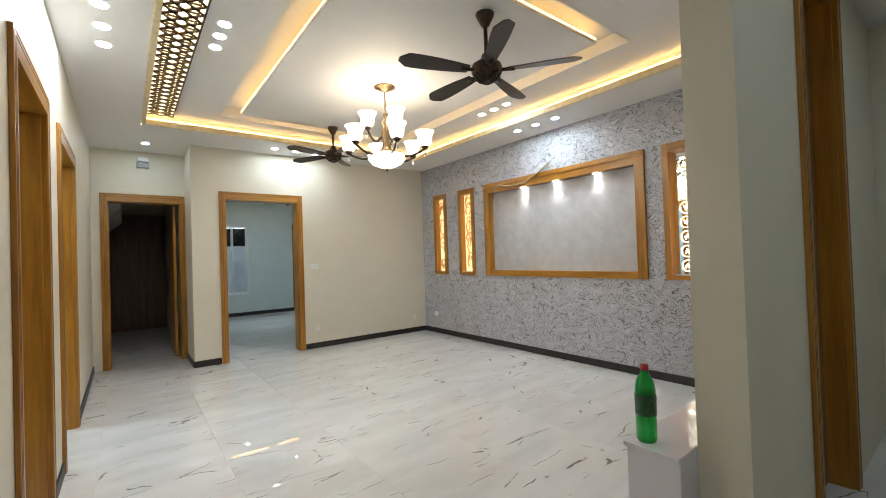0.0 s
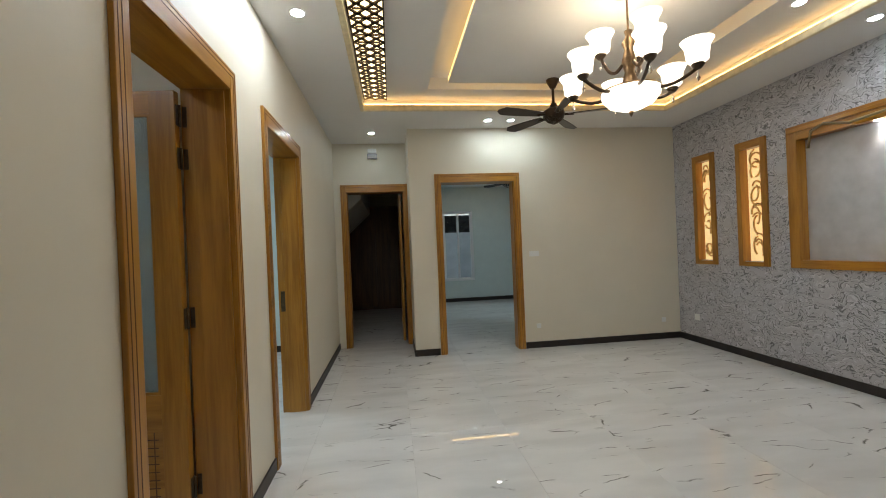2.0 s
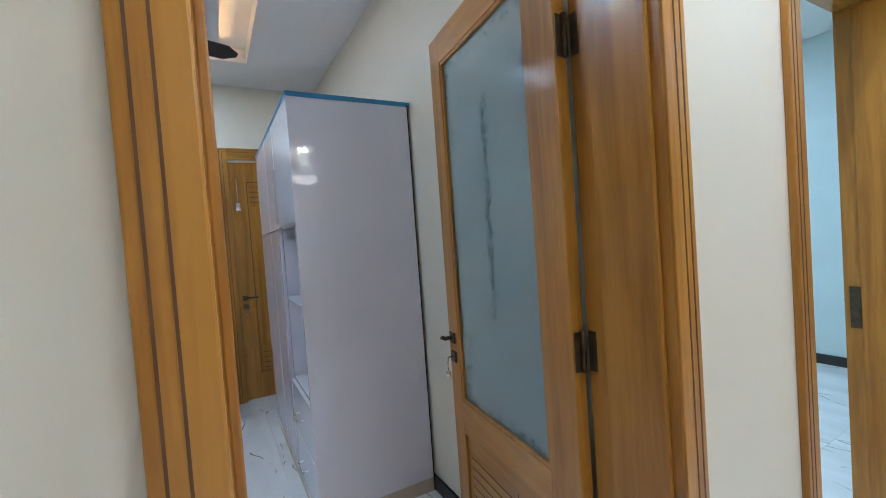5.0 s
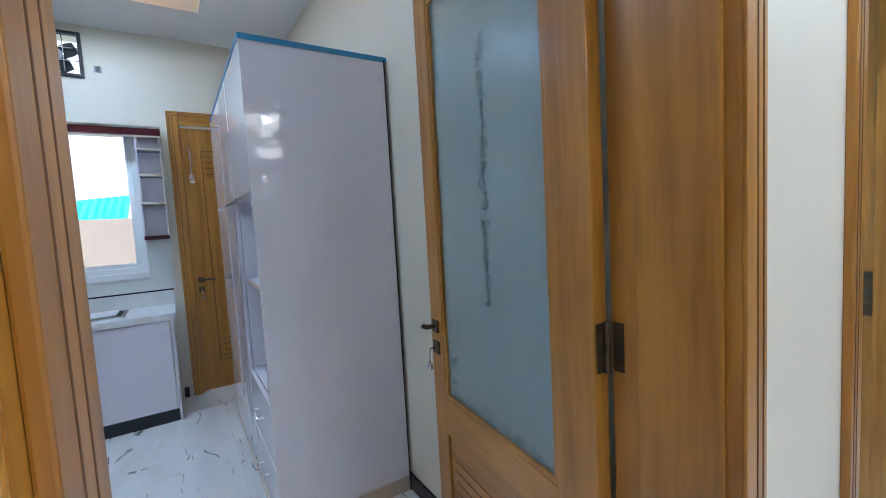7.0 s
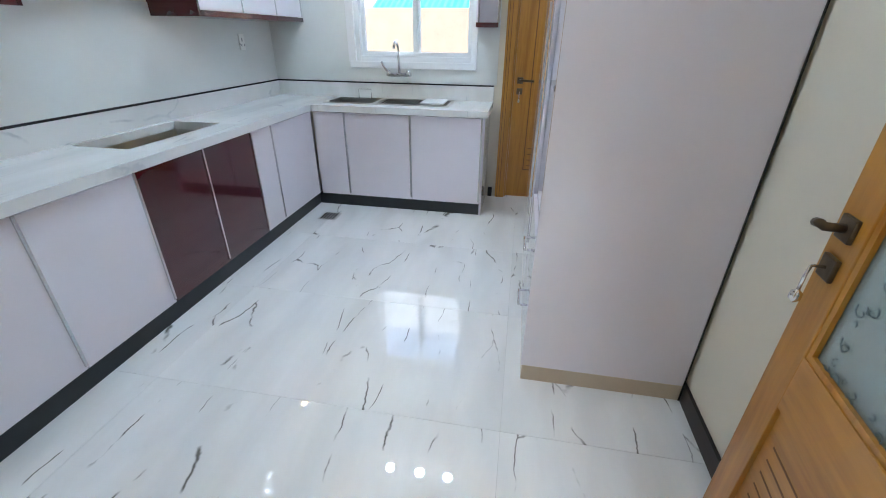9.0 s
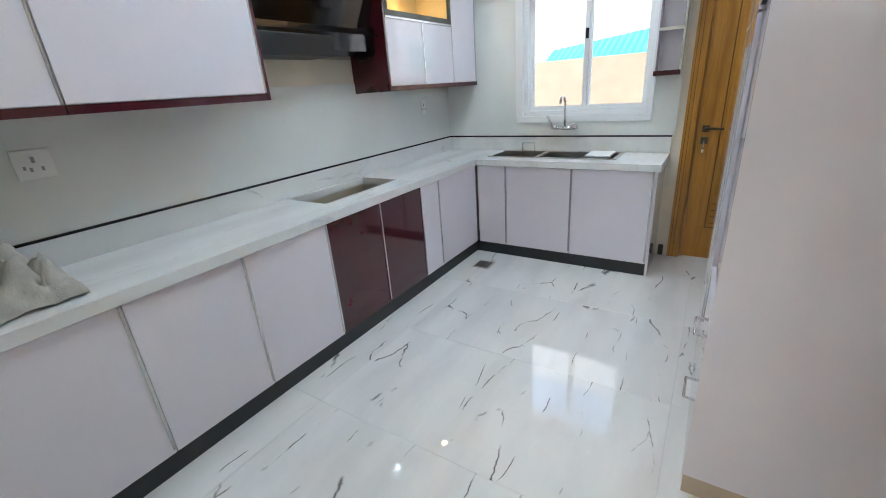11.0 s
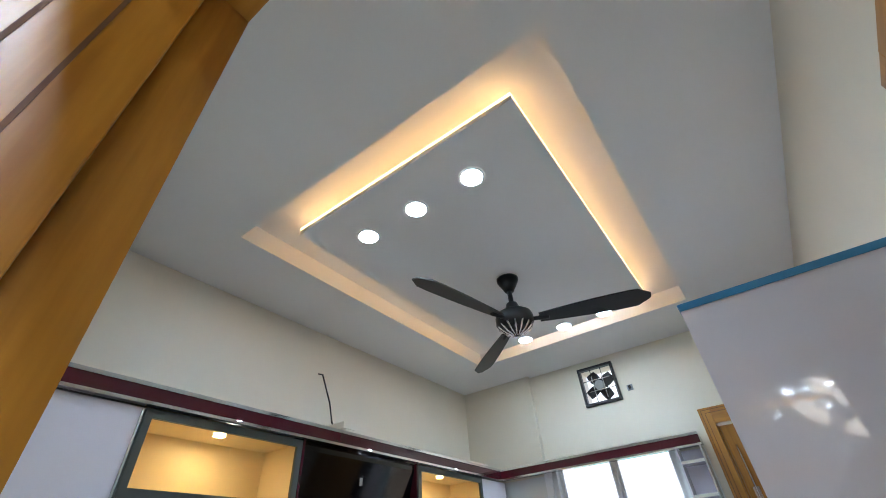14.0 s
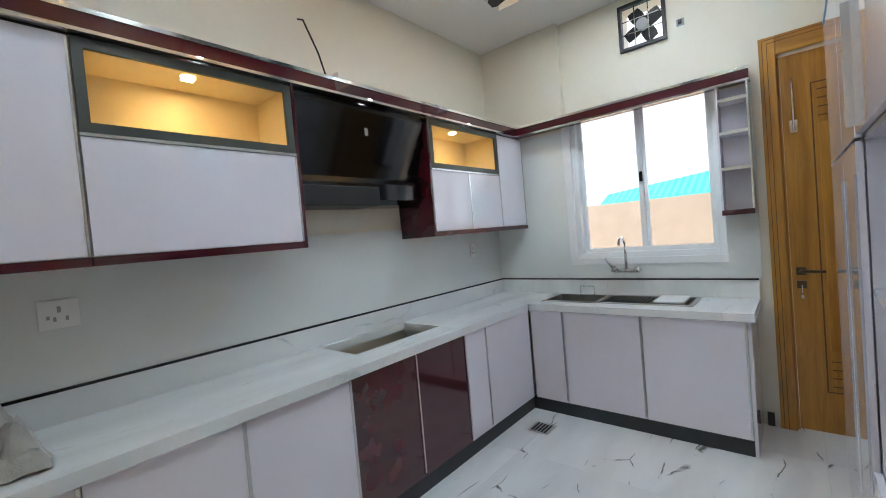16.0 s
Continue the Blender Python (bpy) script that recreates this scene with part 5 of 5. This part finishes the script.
def scroll_letters(n, y0, y1, za, zb, count):
    """Abstract gilt strokes stacked in rows, where writing cannot be read."""
    step = (zb - za) / count
    for k in range(count):
        bm = bmesh.new()
        zc = za + step * (k + 0.5)
        yc = (y0 + y1) / 2
        hw = (y1 - y0) / 2 * 0.8
        for j in range(4):
            a0, r = rng.uniform(0, 6.28), hw * rng.uniform(0.35, 0.8)
            oy, oz = rng.uniform(-0.25, 0.25) * hw, rng.uniform(-0.28, 0.28) * step
            pts = []
            for i in range(8):
                a = a0 + i * 0.42
                pts.append((XR + 0.045, yc + oy + r * math.cos(a), zc + oz + 0.34 * step * math.sin(a)))
            tube(pts, 0.011, bm, 6)
        part("stroke", bm, M_GOLD, n, "curling gold calligraphic strokes")


for k, (y0, y1, f) in enumerate(NICHES):
    if k == 2:
        n = niche_frame(y0, y1, f, "wide oak-framed media niche with pale paper", "media_niche")
        part("back_panel", boxes((XR + 0.086, XR + 0.0895, y0 + f - 0.01, y1 - f + 0.01, NZ0 + 0.07, NZ1 - 0.1)), M_PAPER2, n, "pale silver damask panel")
        part("moulding", boxes((XR - 0.045, XR - 0.03, y0 + 0.02, y1 - 0.02, NZ1 - 0.07, NZ1 - 0.03), bevel=0.005), M_WOODY, n)
        for yy in (3.27, 3.92, 4.55):
            part("lamp", lathe([(0.001, NZ1 - 0.168), (0.03, NZ1 - 0.167), (0.035, NZ1 - 0.162)], XR + 0.04, yy, 14), M_NSPOT, n)
            s = new("niche_spot", bpy.data.lights.new("niche_spot", "SPOT"))
            s.data.energy, s.data.spot_size, s.data.spot_blend, s.data.color = 9 * LAMP, radians(70), 0.8, (1, 0.97, 0.92)
            s.data.shadow_soft_size = 0.02
            s.matrix_world = look((XR + 0.035, yy, NZ1 - 0.175), (XR + 0.10, yy, NZ1 - 0.65))
        continue
    if k == 3:
        n = niche_frame(y0, y1, f, "oak-framed mirror niche with glowing medallions", "mirror_niche")
        part("mirror", boxes((XR + 0.08, XR + 0.0895, y0 + f - 0.01, y1 - f + 0.01, NZ0 + 0.04, NZ1 - 0.085)), M_MIRROR, n, "plain mirror backing")
        yc, hw = (y0 + y1) / 2, 0.085
        for j in range(8):
            zc = NZ0 + 0.16 + 0.165 * j
            ring = [(XR + 0.074, yc + hw * a, zc + 0.062 * b) for a, b in ((-1, -0.5), (-0.6, -1), (0.6, -1), (1, -0.5), (1, 0.5), (0.6, 1), (-0.6, 1), (-1, 0.5), (-1, -0.5), (-0.6, -1))]
            md = part("medallion", tube(ring, 0.006, segs=6), M_MEDAL, n, "glowing octagonal medallion")
            wave = [(XR + 0.074, yc + hw * 0.6 * (i / 5 - 1), zc + 0.03 * math.sin(i * 1.7 + j)) for i in range(11)]
            part("stroke", tube(wave, 0.007, segs=6), M_MEDAL, md)
        continue
    n = niche_frame(y0, y1, f, "narrow oak-framed backlit niche with gold strokes", "calligraphy_niche")
    part("backlight", boxes((XR + 0.08, XR + 0.0895, y0 + f - 0.01, y1 - f + 0.01, NZ0 + 0.04, NZ1 - 0.085)), M_NICHEGLOW, n, "warm glowing backing")
    scroll_letters(n, y0 + f, y1 - f, NZ0 + 0.10, NZ1 - 0.14, 4)
# cable over the media niche
solid("media_cable", tube([(XR - 0.012, 3.98, 2.86), (XR - 0.06, 4.1, 2.75), (XR - 0.07, 4.4, 2.62), (XR - 0.07, 4.7, 2.60), (XR - 0.07, 4.95, 2.66), (XR - 0.065, 5.08, 2.62), (XR - 0.06, 5.12, 2.45)], 0.014),
      M_WIRE, "bundled brown cable hanging over the media niche", "cable", at=(XR - 0.05, 4.5, 2.6))


def plate(name, x, y, z, axis, w, h, label):
    q = (x, x + 0.01, y - w / 2, y + w / 2, z - h / 2, z + h / 2) if axis == "x" else (x - w / 2, x + w / 2, y - 0.01, y, z - h / 2, z + h / 2)
    solid(name, boxes(q, bevel=0.003), M_PLASTIC, label, "switch plate", at=(x, y, z))


plate("switch_plate", 3.02, YB, 1.42, "y", 0.15, 0.08, "white switch plate on the cream wall")
plate("socket_plate", 3.05, YB, 0.33, "y", 0.07, 0.07, "small white socket on the cream wall")
plate("socket_plate", 5.08, YB, 0.30, "y", 0.07, 0.07, "small white socket near the corner")
plate("socket_plate", XR - 0.01, 6.9, 0.38, "x", 0.10, 0.09, "small white socket on the grey wallpaper")
em = thing("emergency_light", "small white and grey twin emergency light", "emergency light", (0.64, 8.11, 3.12))
part("body", boxes((0.56, 0.72, 8.05, 8.11, 3.06, 3.14), bevel=0.008), M_GREYPL, em)
part("lamp", boxes((0.57, 0.71, 8.04, 8.10, 3.15, 3.22), bevel=0.01), M_PLASTIC, em)

# ---- white counter and bottle by the entry ----
ct = thing("side_counter", "glossy white low counter beside the partition", "counter", (2.3, 0.97, 0))
part("body", boxes((2.03, 3.05, 0.862, 1.07, 0.0, 0.735), bevel=0.003), M_WHITE, ct)
part("top", boxes((2.02, 3.06, 0.862, 1.08, 0.736, 0.755), bevel=0.003), M_WHITE, ct)
bt = thing("bottle", "green plastic drinks bottle with dark label", "bottle", (2.09, 1.015, 0.755))
part("body", lathe([(0.001, 0.755), (0.036, 0.757), (0.040, 0.77), (0.040, 0.85), (0.037, 0.87), (0.040, 0.89), (0.040, 0.96), (0.034, 1.0), (0.018, 1.03), (0.014, 1.045), (0.014, 1.055), (0.001, 1.055)], 2.09, 1.015, 24), M_GREEN, bt)
part("label", lathe([(0.0408, 0.865), (0.0412, 0.87), (0.0412, 0.945), (0.0408, 0.95)], 2.09, 1.015, 24), M_LABEL, bt, "dark green wrap label")
part("cap", lathe([(0.016, 1.045), (0.016, 1.068), (0.001, 1.070)], 2.09, 1.015, 16), M_RED, bt, "red screw cap")

# ---- floor tiles ----
TW, TL = 0.80, 1.60


def tile_mesh():
    bm = boxes((0.0008, TW - 0.0008, 0.0008, TL - 0.0008, -0.004, 0.0), bevel=0.0006)
    return mesh_of("tile", bm, M_FLOOR)


TILE = tile_mesh()


def lay(x0, x1, y0, y1, ox, oy):
    i0, i1 = math.floor((x0 - ox) / TW), math.ceil((x1 - ox) / TW)
    j0, j1 = math.floor((y0 - oy) / TL), math.ceil((y1 - oy) / TL)
    for i in range(i0, i1):
        for j in range(j0, j1):
            t = new("tile", TILE)
            t.location = (ox + i * TW, oy + j * TL, 0)
            t.parent = floor


lay(-4.2, 6.0, -2.0, 13.1, -3.0, 1.55)
